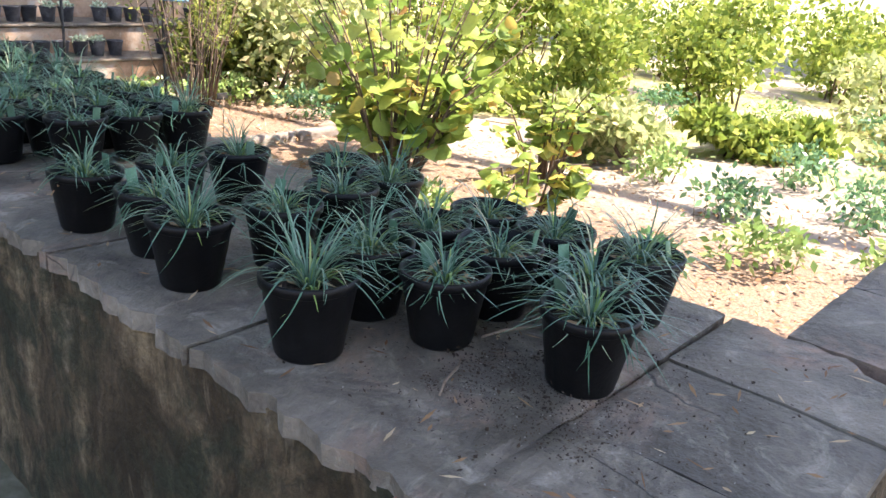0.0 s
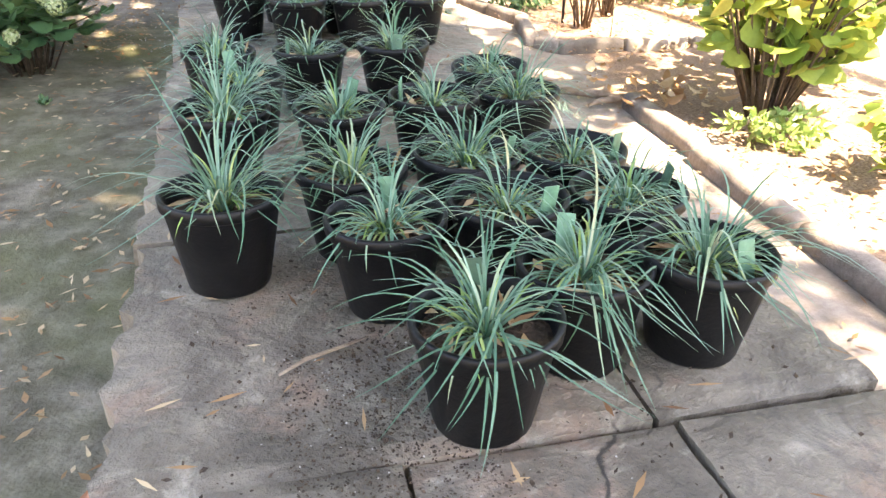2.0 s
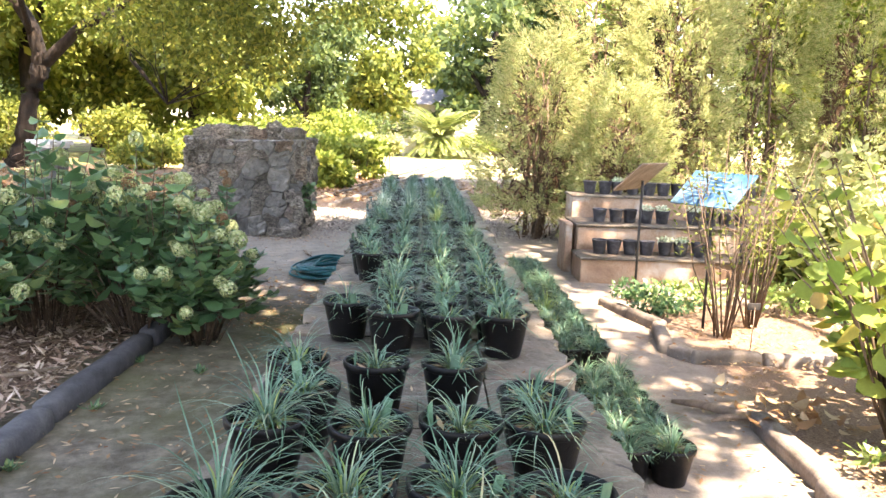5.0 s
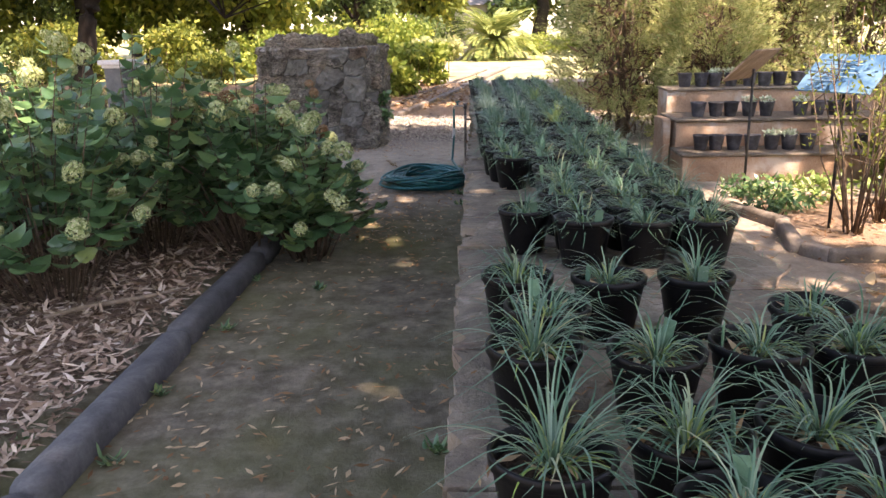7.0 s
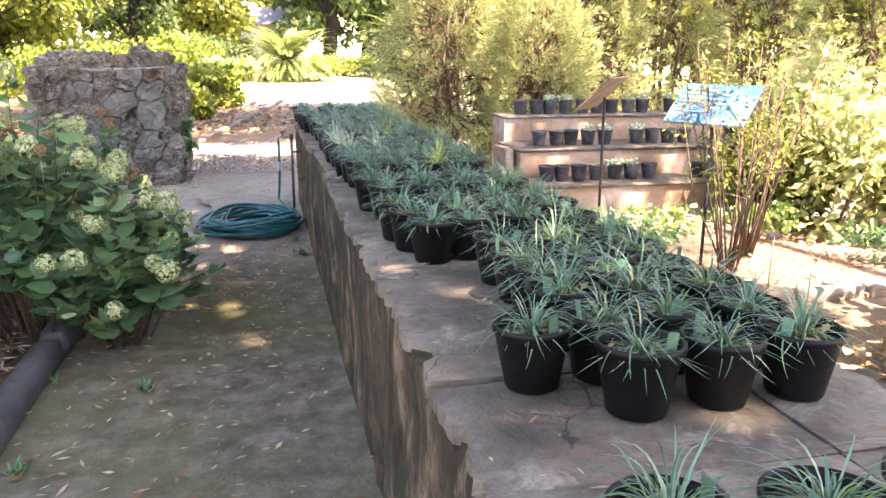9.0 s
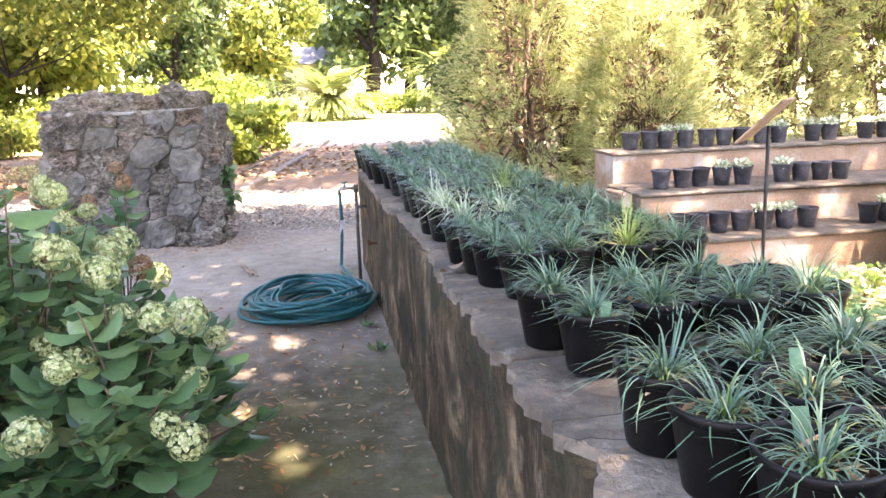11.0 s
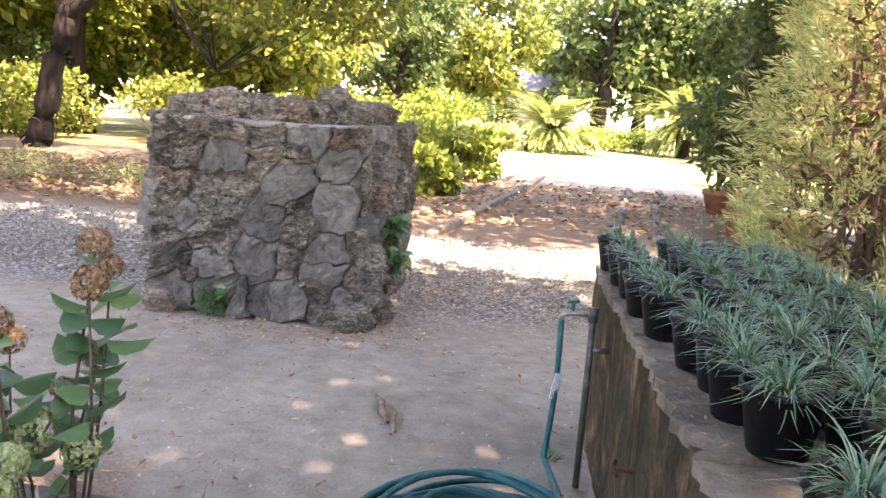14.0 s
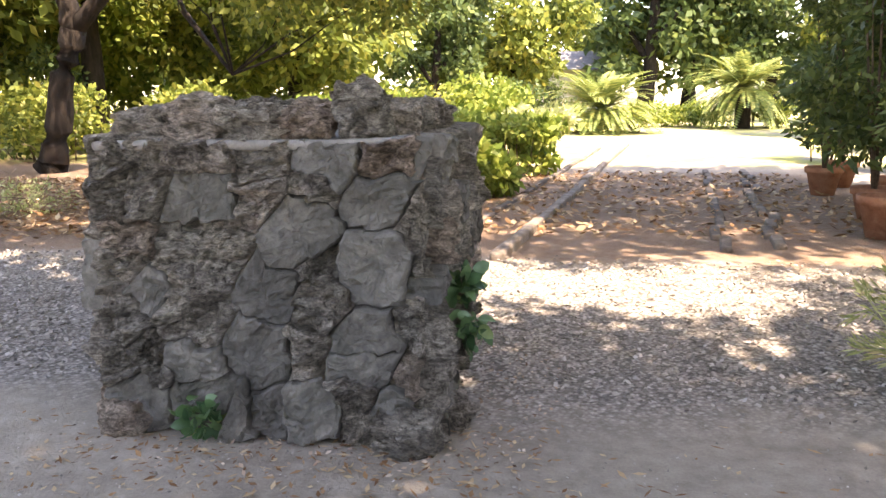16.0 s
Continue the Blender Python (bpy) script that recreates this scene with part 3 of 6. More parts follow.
# ---- ground ----
def build_ground():
    xs = np.concatenate([[-900, -300, -120, -60, -35], np.arange(-22, 14.01, 0.3), [25, 60, 150, 400, 900]])
    ys = np.concatenate([[-600, -200, -60, -20, -8], np.arange(-3, 34.01, 0.3), [45, 60, 90, 140, 300, 900, 2000]])
    V, F = [], []
    for y in ys:
        for x in xs:
            near = max(0.0, 1 - max(abs(x + 1) / 20, abs(y - 14) / 20))
            h = (noise.noise((x * 0.5, y * 0.5, 0)) * 0.02 + noise.noise((x * 2.1, y * 2.1, 4)) * 0.008) * near
            if x < -1.75 and y < 9.9:
                h += 0.035
            V.append((x, y, h - 0.008))
    w = len(xs)
    for j in range(len(ys) - 1):
        for i in range(w - 1):
            F.append((j * w + i, j * w + i + 1, (j + 1) * w + i + 1, (j + 1) * w + i))
    g = mesh_part("ground", V, F, M_GROUND, smooth=True)
    tagged(g, "pale trodden earth with damp mossy walkway, gravel and leaf litter", "ground", kind="structure")


build_ground()

def boulder(name, parent, x, y, z, sx, sy, sz, seed, mat=None):
    bm = bmesh.new()
    bmesh.ops.create_icosphere(bm, subdivisions=4, radius=0.5)
    for v in bm.verts:
        c = v.co.copy()
        m = max(abs(c.x), abs(c.y), abs(c.z))
        c = c.lerp(c * (0.5 / m), 0.55)
        c += Vector(noise.noise_vector(v.co * 3 + Vector((seed, 0, 0)))) * 0.24 + Vector(noise.noise_vector(Vector((v.co.x * 7, v.co.y * 7, v.co.z * 15)) + Vector((seed, 5, 0)))) * 0.11 + Vector(noise.noise_vector(Vector((v.co.x * 17, v.co.y * 17, v.co.z * 30)) + Vector((seed, 9, 0)))) * 0.03
        v.co = Vector((c.x * sx, c.y * sy, c.z * sz))
    ob = part(name, bm, mat or M_ROCK, parent, smooth=False)
    ob.matrix_basis = pose(x, y, z, 0, 0, random.Random(seed).uniform(-12, 12))
    return ob


BY0, BY1, BW, BH = 1.75, 11.36, 1.0, 0.85


def chipped(y, s=0):
    """How far the bench's worn edge is eaten away at y."""
    a = noise.noise((y * 1.7, s, 0)) * 0.012 + noise.noise((y * 9, s, 5)) * 0.008
    if s == 0:
        a += 0.05 * math.exp(-((y - 8.0) / 0.75) ** 2)
    return a + 0.15 * max(0, noise.noise((y * 4.1, s, 9)) - 0.2) + 0.06 * abs(noise.noise((y * 10, s, 3))) + 0.026 * abs(noise.noise((y * 27, s, 6)))


def build_bench():
    # rendered side walls: a rough skin round a solid body
    V, F = [], []
    ys = np.arange(BY0, BY1 + 0.001, 0.04)
    zs = np.linspace(-0.03, BH - 0.035, 16)
    for side, sx in ((0, 0.0), (1, BW)):
        base = len(V)
        for y in ys:
            for z in zs:
                d = noise.noise((side * 9, y * 1.3, z * 2)) * 0.016 + noise.noise((side * 9, y * 7, z * 4)) * 0.012 + noise.noise((side * 9, y * 19, z * 13)) * 0.006
                V.append((sx + (0.02 + d if side == 0 else -0.02 - d), y, z))
        h = len(zs)
        for j in range(len(ys) - 1):
            for i in range(h - 1):
                q = (base + j * h + i, base + j * h + i + 1, base + (j + 1) * h + i + 1, base + (j + 1) * h + i)
                F.append(q if side == 0 else q[::-1])
    n0, h = len(ys) * len(zs), len(zs)
    for i in range(h - 1):
        F.append((i, n0 + i, n0 + i + 1, i + 1))
        e = (len(ys) - 1) * h
        F.append((e + i, e + i + 1, n0 + e + i + 1, n0 + e + i))
    for j in range(len(ys) - 1):
        F.append((j * h + h - 1, n0 + j * h + h - 1, n0 + (j + 1) * h + h - 1, (j + 1) * h + h - 1))
    w = mesh_part("wall_bench", V, F, M_WALL, smooth=True)
    tagged(w, "long low rendered bench wall, stained brown with mossy streaks", "low wall", kind="structure")
    # stub of a return wall at the near end
    bm = bmesh.new()
    block(bm, BW - 0.03, BY0 + 0.02, -0.02, 1.9, 2.02, BH - 0.04, 0.015)
    part("return_wall", bm, M_WALL, w)
    # top slabs, cracked and uneven
    rng = random.Random(3)
    y, row = BY0, 0
    while y < BY1 - 0.05:
        ny = min(BY1, y + rng.uniform(0.36, 0.62))
        if BY1 - ny < 0.2:
            ny = BY1
        cut = 0.67 + rng.uniform(-0.03, 0.03)
        xs = [0.0, cut, BW] if row % 3 else [0.0, 0.36 + rng.uniform(-0.05, 0.05), 0.69, BW]
        sk = rng.uniform(-0.03, 0.03)
        for x0, x1 in zip(xs, xs[1:]):
            slab(w, x0, x1, y, ny, sk, rng)
        y, row = ny, row + 1
    for k, (bx, by, bz) in enumerate([(0.035, 2.19, 0.80), (0.04, 2.09, 0.79)]):
        boulder("brick", w, bx, by, bz, 0.11, 0.10, 0.05, 300 + k, M_TERRA)
    slab(w, BW, 1.46, BY0, 2.05, 0.0, rng)
    slab(w, 1.46, 1.92, BY0, 2.05, 0.0, rng)


def slab(parent, x0, x1, y0, y1, sk, rng):
    g = 0.004
    nx, ny = max(3, int((x1 - x0) / 0.07)), max(3, int((y1 - y0) / 0.024))
    lift = rng.uniform(-0.004, 0.004)
    seed = rng.uniform(0, 50)
    V, F = [], []
    for j in range(ny + 1):
        for i in range(nx + 1):
            u, v = i / nx, j / ny
            x, y = x0 + g + (x1 - x0 - 2 * g) * u, y0 + g + (y1 - y0 - 2 * g) * v
            z = BH + lift + noise.noise((x * 5, y * 5, seed)) * 0.004 + noise.noise((x * 17, y * 17, seed)) * 0.002
            edge = min(u, 1 - u) * (x1 - x0), min(v, 1 - v) * (y1 - y0)
            if min(edge) < 0.001:
                z -= 0.006
                x += noise.noise((y * 13, seed, 1)) * 0.004
                y += noise.noise((x * 13, seed, 2)) * 0.004
            if x0 == 0.0 and i == 0:
                x += chipped(y) - 0.012
            if x1 == BW and i == nx:
                x -= chipped(y, 7) - 0.012
            V.append((x, y + sk * (x - 0.5) * (0 if y0 < BY0 + 0.01 or y1 > BY1 - 0.01 else 1), z))
    top = len(V)
    rim = [i for i in range(nx + 1)] + [(j + 1) * (nx + 1) - 1 for j in range(1, ny + 1)] + [ny * (nx + 1) + i for i in range(nx - 1, -1, -1)] + [j * (nx + 1) for j in range(ny - 1, 0, -1)]
    for j in range(ny):
        for i in range(nx):
            a = j * (nx + 1) + i
            F.append((a, a + 1, a + nx + 2, a + nx + 1))
    for k in rim:
        x, y, z = V[k]
        V.append((x + noise.noise((x * 30, y * 30, 3)) * 0.006, y, BH - 0.045))
    m = len(rim)
    for k in range(m):
        F.append((rim[k], top + k, top + (k + 1) % m, rim[(k + 1) % m]))
    mesh_part("slab", V, F, M_SLAB, parent)


build_bench()


def kerb_run(name, pts, wid, hgt, mat, label, piece=0.9, seed=1, jit=0.012, bev=0.03):
    """Kerb stones end to end along a line of points."""
    rng = random.Random(seed)
    top = empty(name, pts[0][0], pts[0][1], 0)
    tagged(top, label, "kerb", kind="structure")
    bpy.context.view_layer.update()
    inv = top.matrix_world.inverted()
    for (xa, ya), (xb, yb) in zip(pts, pts[1:]):
        L = math.hypot(xb - xa, yb - ya)
        n = max(1, round(L / piece))
        ang = math.degrees(math.atan2(yb - ya, xb - xa))
        for k in range(n):
            bm = bmesh.new()
            l2 = L / n - 0.008
            block(bm, -l2 / 2, -wid / 2, -0.06, l2 / 2, wid / 2, hgt, bev, 2, 0.008, rng.uniform(0, 40))
            t = (k + 0.5) / n
            ob = part("kerb_stone", bm, mat, top)
            ob.matrix_basis = inv @ pose(xa + (xb - xa) * t + rng.uniform(-jit, jit), ya + (yb - ya) * t, rng.uniform(-0.01, 0.01), rng.uniform(-2, 2), rng.uniform(-1, 1), ang + rng.uniform(-1, 1))


kerb_run("kerb_walkway", [(-1.52, -2.0), (-1.48, 9.95)], 0.15, 0.11, M_KERB, "dark rounded concrete kerb between walkway and mulch bed", 1.5, bev=0.06)
kerb_run("kerb_bed_end", [(-1.53, 9.95), (-3.6, 10.02)], 0.13, 0.08, M_KERB, "dark concrete kerb at the end of the mulch bed", 1.0, 4)
kerb_run("kerb_plant_bed", [(2.37, 2.2), (2.42, 5.75)], 0.12, 0.085, M_KERB2, "worn pale kerb stones round a planting bed", 0.8, 5, 0.03, 0.04)
kerb_run("kerb_shrub_bed", [(4.6, 7.05), (2.48, 7.0), (2.36, 7.2), (2.5, 7.9), (2.2, 8.9)], 0.11, 0.075, M_KERB2, "worn pale kerb stones round the shrub bed", 0.6, 6, 0.03, 0.035)
kerb_run("kerb_far_path", [(-1.35, 16.9), (1.5, 36.0)], 0.13, 0.08, M_KERB2, "low stone edging of the far path", 2.4, 7, 0.02)
kerb_run("kerb_far_path", [(-2.0, 17.6), (0.5, 34.0)], 0.10, 0.05, M_EDGE, "low stone edging of the far path", 2.4, 17, 0.02)
kerb_run("kerb_far_channel", [(0.85, 17.6), (2.3, 26.5)], 0.12, 0.05, M_EDGE, "rough stones along the far channel", 0.7, 8, 0.06)
kerb_run("kerb_far_channel", [(1.5, 17.8), (3.0, 26.5)], 0.13, 0.06, M_EDGE, "rough stones along the far channel", 0.6, 9, 0.1)


# ---- rubble stone pier ----
def clip_cell(poly, p, q):
    """Part of a polygon that belongs to p rather than q; both carry a size as third number."""
    nx, ny = q[0] - p[0], q[1] - p[1]
    t = min(0.85, max(0.15, 0.5 + (p[2] ** 2 - q[2] ** 2) / (2 * (nx * nx + ny * ny))))
    mx, my = p[0] + nx * t, p[1] + ny * t
    out = []
    for i, a in enumerate(poly):
        b = poly[(i + 1) % len(poly)]
        da, db = (a[0] - mx) * nx + (a[1] - my) * ny, (b[0] - mx) * nx + (b[1] - my) * ny
        if da <= 0:
            out.append(a)
        if da * db < 0:
            t = da / (da - db)
            out.append((a[0] + (b[0] - a[0]) * t, a[1] + (b[1] - a[1]) * t))
    return out


def rubble_face(parent, W, H, place, rng, size=0.205, depth=(0.0, 0.15), grain=0.02, stones=None):
    """Fitted rough stones over a W by H wall face; place(u, v, d) gives the point d in front of it."""
    pts = list(stones or [])
    v = size * 0.4
    while v < H and not stones:
        u = rng.uniform(0.1, 0.9) * size * 0.6
        while u < W:
            pts.append((u + rng.uniform(-0.4, 0.4) * size, v + rng.uniform(-0.5, 0.5) * size, 0.1, "r"))
            u += size * rng.choice((0.5, 0.7, 1.0, 1.5, 2.1))
        v += size * rng.uniform(0.6, 1.1)
    for k, p in enumerate(pts):
        poly = [(-0.02, 0), (W + 0.02, 0), (W + 0.02, H), (-0.02, H)]
        for j, q in enumerate(pts):
            if j != k and (p[0] - q[0]) ** 2 + (p[1] - q[1]) ** 2 < (size * 3.4) ** 2:
                poly = clip_cell(poly, p, q)
                if len(poly) < 3:
                    break
        if len(poly) < 3:
            continue
        cx, cy = sum(a for a, _ in poly) / len(poly), sum(b for _, b in poly) / len(poly)
        ring = []
        for i, a in enumerate(poly):
            b = poly[(i + 1) % len(poly)]
            m = max(1, int(math.hypot(a[0] - b[0], a[1] - b[1]) / grain))
            ring += [(a[0] + (b[0] - a[0]) * t / m, a[1] + (b[1] - a[1]) * t / m) for t in range(m)]
        n, seed, dep = len(ring), rng.uniform(0, 90), rng.uniform(*depth)
        flat = p[3] == "f" if stones else rng.random() < 0.35
        slope = 0.18 if stones else 0.4
        tx, ty = rng.uniform(-slope, slope), rng.uniform(-slope, slope)
        lay = rng.uniform(-0.9, 0.9)
        ct, st = math.cos(lay), math.sin(lay)
        V, F = [], []
        levels = [(1.02, -1.2), (1.0, 0.1), (0.985, 0.6), (0.955, 0.88)] + [(0.89 - 0.098 * q, 1.0) for q in range(9)]
        for s, d in levels:
            dep_at = []
            for x, y in ring:
                px, py = cx + (x - cx) * s, cy + (y - cy) * s
                rg = 0.017 if flat else 0.06
                qx, qy = px * ct + py * st, py * ct - px * st
                w = noise.noise((qx * 7, qy * 11, seed)) * rg * 1.3 + (0.3 - abs(noise.noise((qx * 13, qy * 22, seed)))) * rg * 1.4 + (0.25 - abs(noise.noise((qx * 27, qy * 42, seed)))) * rg * 0.7
                dd = dep * d + (w if d > 0.1 else 0) + (tx * (px - cx) + ty * (py - cy)) * (1 if d > 0.1 else 0)
                dep_at.append(dd)
                wx = noise.noise((px * 9, py * 9, 7)) * 0.05 + noise.noise((px * 27, py * 27, 8)) * 0.018
                V.append(place(px + wx, py + wx, dd))
        V.append(place(cx, cy, sum(dep_at) / len(dep_at)))
        for r in range(len(levels) - 1):
            for i in range(n):
                F.append((r * n + i, r * n + (i + 1) % n, (r + 1) * n + (i + 1) % n, (r + 1) * n + i))
        e = (len(levels) - 1) * n
        F += [(e + i, e + (i + 1) % n, len(V) - 1) for i in range(n)]
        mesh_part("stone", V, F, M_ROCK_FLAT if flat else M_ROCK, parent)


def front_stones():
    """The larger stones of the pier's front: across, up and half width in centimetres, f for split flat faces and r for craggy ones."""
    rows = ["8,130,7r 24,131,8r 50,130,12r 78,128,10r 108,131,14f 134,129,10r",
            "9,111,7r 25,116,8r 49,111,14f 78,112,9r 101,117,6r 132,111,12f",
            "96,97,15f 11,92,7r 146,102,8r", "50,85,17r 130,82,15f 104,84,7r 9,79,8r 148,80,7r",
            "20,68,6f 77,69,12f 106,64,9r 8,54,8r", "44,57,13r 149,56,8r 123,47,14f 123,43,13f",
            "22,36,8r 73,42,13f 42,36,9f 98,44,6r 8,34,7r", "13,13,11f 46,16,11f 66,11,6f 77,11,6f 100,13,12f",
            "119,22,7r 117,6,5r 137,14,9f 148,33,8r 152,10,10r"]
    out = []
    for w in " ".join(rows).split():
        a, b, c = w[:-1].split(",")
        out.append((int(a) / 100, int(b) / 100, int(c) / 100, w[-1]))
    return out


FRONT_STONES = front_stones()


def build_pier():
    x0, x1, y0, y1, H = -2.88, -1.40, 12.78, 14.45, 1.36
    rng = random.Random(12)
    top = empty("stone_pier", (x0 + x1) / 2, y0, 0)
    tagged(top, "square rubble-stone pier of rough grey rocks with a capping course", "stone pier")
    ox, oy = (x0 + x1) / 2, y0
    W, D = x1 - x0, y1 - y0
    bm = bmesh.new()
    block(bm, -W / 2 + 0.02, 0.03, -0.02, W / 2 - 0.01, D + 0.01, H - 0.02, 0.04, 4, 0.02, 2)
    part("core", bm, M_MORTAR, top, "dark mortar between the stones")

    def lean(v):
        return 0.05 * (1 - v / H)

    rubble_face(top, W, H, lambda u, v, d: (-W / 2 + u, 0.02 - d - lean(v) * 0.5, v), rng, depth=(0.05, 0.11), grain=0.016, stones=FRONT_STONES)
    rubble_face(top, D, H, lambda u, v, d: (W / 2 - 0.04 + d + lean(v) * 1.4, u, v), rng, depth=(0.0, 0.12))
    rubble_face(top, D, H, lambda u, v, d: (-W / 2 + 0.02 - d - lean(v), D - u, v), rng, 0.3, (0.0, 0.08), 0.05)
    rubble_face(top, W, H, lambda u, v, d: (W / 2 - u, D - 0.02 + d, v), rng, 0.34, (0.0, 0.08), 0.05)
    # smooth mortar band under the capping
    bm = bmesh.new()
    block(bm, -W / 2 + 0.0, -0.035, H - 0.04, W / 2 - 0.02, D, H + 0.005, 0.02, 3, 0.012, 3)
    part("mortar_band", bm, M_RENDER, top, "smooth grey mortar band")
    for side in range(4):
        n = 7 if side else 5
        for k in range(n):
            t = (k + 0.5) / n
            L = W if side % 2 == 0 else D
            px, py = ((-W / 2 + 0.08 + (W - 0.22) * t, 0.12), (W / 2 - 0.16, D * t), (-W / 2 + 0.08 + (W - 0.22) * t, D - 0.14), (-W / 2 + 0.14, D * t))[side]
            if side % 2 and k in (0, n - 1):
                continue
            hgt = rng.uniform(0.14, 0.2) * (1.45 if side == 0 and k == n - 1 else 1)
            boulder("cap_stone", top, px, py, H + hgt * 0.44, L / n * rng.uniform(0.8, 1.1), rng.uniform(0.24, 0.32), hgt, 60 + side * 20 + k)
    # loose stones at the foot
    for k, (px, py, s) in enumerate([(W / 2 - 0.05, -0.08, 0.24), (W / 2 + 0.1, 0.2, 0.18), (-W / 2 + 0.08, -0.05, 0.2)]):
        boulder("foot_stone", top, px, py, s * 0.32, s * 1.2, s, s * 0.95, 200 + k)


build_pier()


# ---- stepped shelves ----
def build_shelves():
    top = empty("stepped_shelf", 2.2, 10.0, 0)
    tagged(top, "three-stepped brown rendered shelf for nursery pots", "stepped shelf", kind="structure")
    for k, (ya, z) in enumerate([(0.0, 0.28), (0.55, 0.58), (1.28, 0.865)]):
        bm = bmesh.new()
        block(bm, 0.02 + 0.05 * k, ya, -0.02, 4.6, (0.545, 1.275, 1.75)[k], z - 0.03, 0.012, 3, 0.006, k)
        part("step", bm, M_SHELF, top)
        bm = bmesh.new()
        block(bm, 0.0 + 0.05 * k, ya - 0.03, z - 0.03, 4.62, (0.545, 1.275, 1.78)[k], z, 0.01, 3, 0.008, k + 5)
        part("tread", bm, M_SLAB, top, "pale worn stone tread")
    bm = bmesh.new()
    block(bm, -0.06, 0.62, -0.02, 0.03, 1.08, 0.575, 0.015, 3, 0.008, 9)
    part("end_wall", bm, M_SHELF, top)


build_shelves()


# ---- potted grasses ----
def pot_mesh(r0, r1, h, seg=28):
    bm = bmesh.new()
    t = 0.004
    prof = [(0.001, 0.0), (r0 * 0.96, 0.0), (r0, 0.004), (r0 + (r1 - r0) * 0.86, h * 0.86), (r1 - 0.003, h * 0.865), (r1 + 0.002, h * 0.885), (r1 + 0.003, h * 0.985), (r1 + 0.001, h), (r1 - 0.003, h), (r1 - 0.006, h * 0.97), (r0 + (r1 - r0) * 0.78 - t, h * 0.70)]
    lathe(bm, prof, seg)
    return bm


def soil_mesh(r, z, seed):
    bm = bmesh.new()
    rings = lathe(bm, [(r * f, z + 0.004 * math.sin(f * 3)) for f in (1.0, 0.7, 0.4, 0.15)], 16)
    bm.faces.new(rings[-1])
    for v in bm.verts:
        v.co.z += noise.noise(v.co * 60 + Vector((seed, 0, 0))) * 0.007
    return bm


def tuft(rng, n, reach, z0, w0=0.0045, upright=0.5, seg=6, limit=2.3):
    """Arching narrow blades from one crown."""
    a = rng.random(n) * 2 * math.pi
    lean0 = 0.10 + (1.30 - 0.45 * upright) * rng.random(n)
    L = reach * (0.45 + 0.75 * rng.random(n) ** 0.8)
    curl = rng.uniform(1.0, 4.0, n) * (1.2 - 0.4 * upright)
    h = np.stack([np.cos(a), np.sin(a), np.zeros(n)], 1)
    side0 = np.stack([-np.sin(a), np.cos(a), np.zeros(n)], 1)
    r0 = rng.random(n) * 0.018
    p = np.stack([np.cos(a) * r0, np.sin(a) * r0, np.full(n, z0)], 1)
    bend = rng.normal(0, 0.75, n)
    kink = rng.uniform(0.9, 2.0, n)
    rows = []
    for k in range(seg + 1):
        t = k / seg
        wd = w0 * (0.8 + 0.4 * t if t < 0.4 else 1.0 - ((t - 0.4) / 0.6) ** 1.7 * 0.93)
        sd = unit(side0 - h * (bend * t)[:, None])
        rows.append(np.stack([p + sd * wd * 0.5, p - sd * wd * 0.5], 1))
        ang = np.minimum(lean0 + curl * t ** kink, limit)
        step = unit(h + side0 * (bend * t)[:, None]) * np.sin(ang)[:, None] + np.array([0, 0, 1.0]) * np.cos(ang)[:, None]
        p = p + step * (L / seg)[:, None]
        p[:, 2] = np.maximum(p[:, 2], 0.02)
    V = np.stack(rows, 1).reshape(n, -1, 3)
    k = V.shape[1]
    F = np.array([[2 * i, 2 * i + 1, 2 * i + 3, 2 * i + 2] for i in range(seg)])
    return V.reshape(-1, 3), (np.arange(n)[:, None, None] * k + F[None]).reshape(-1, 4)


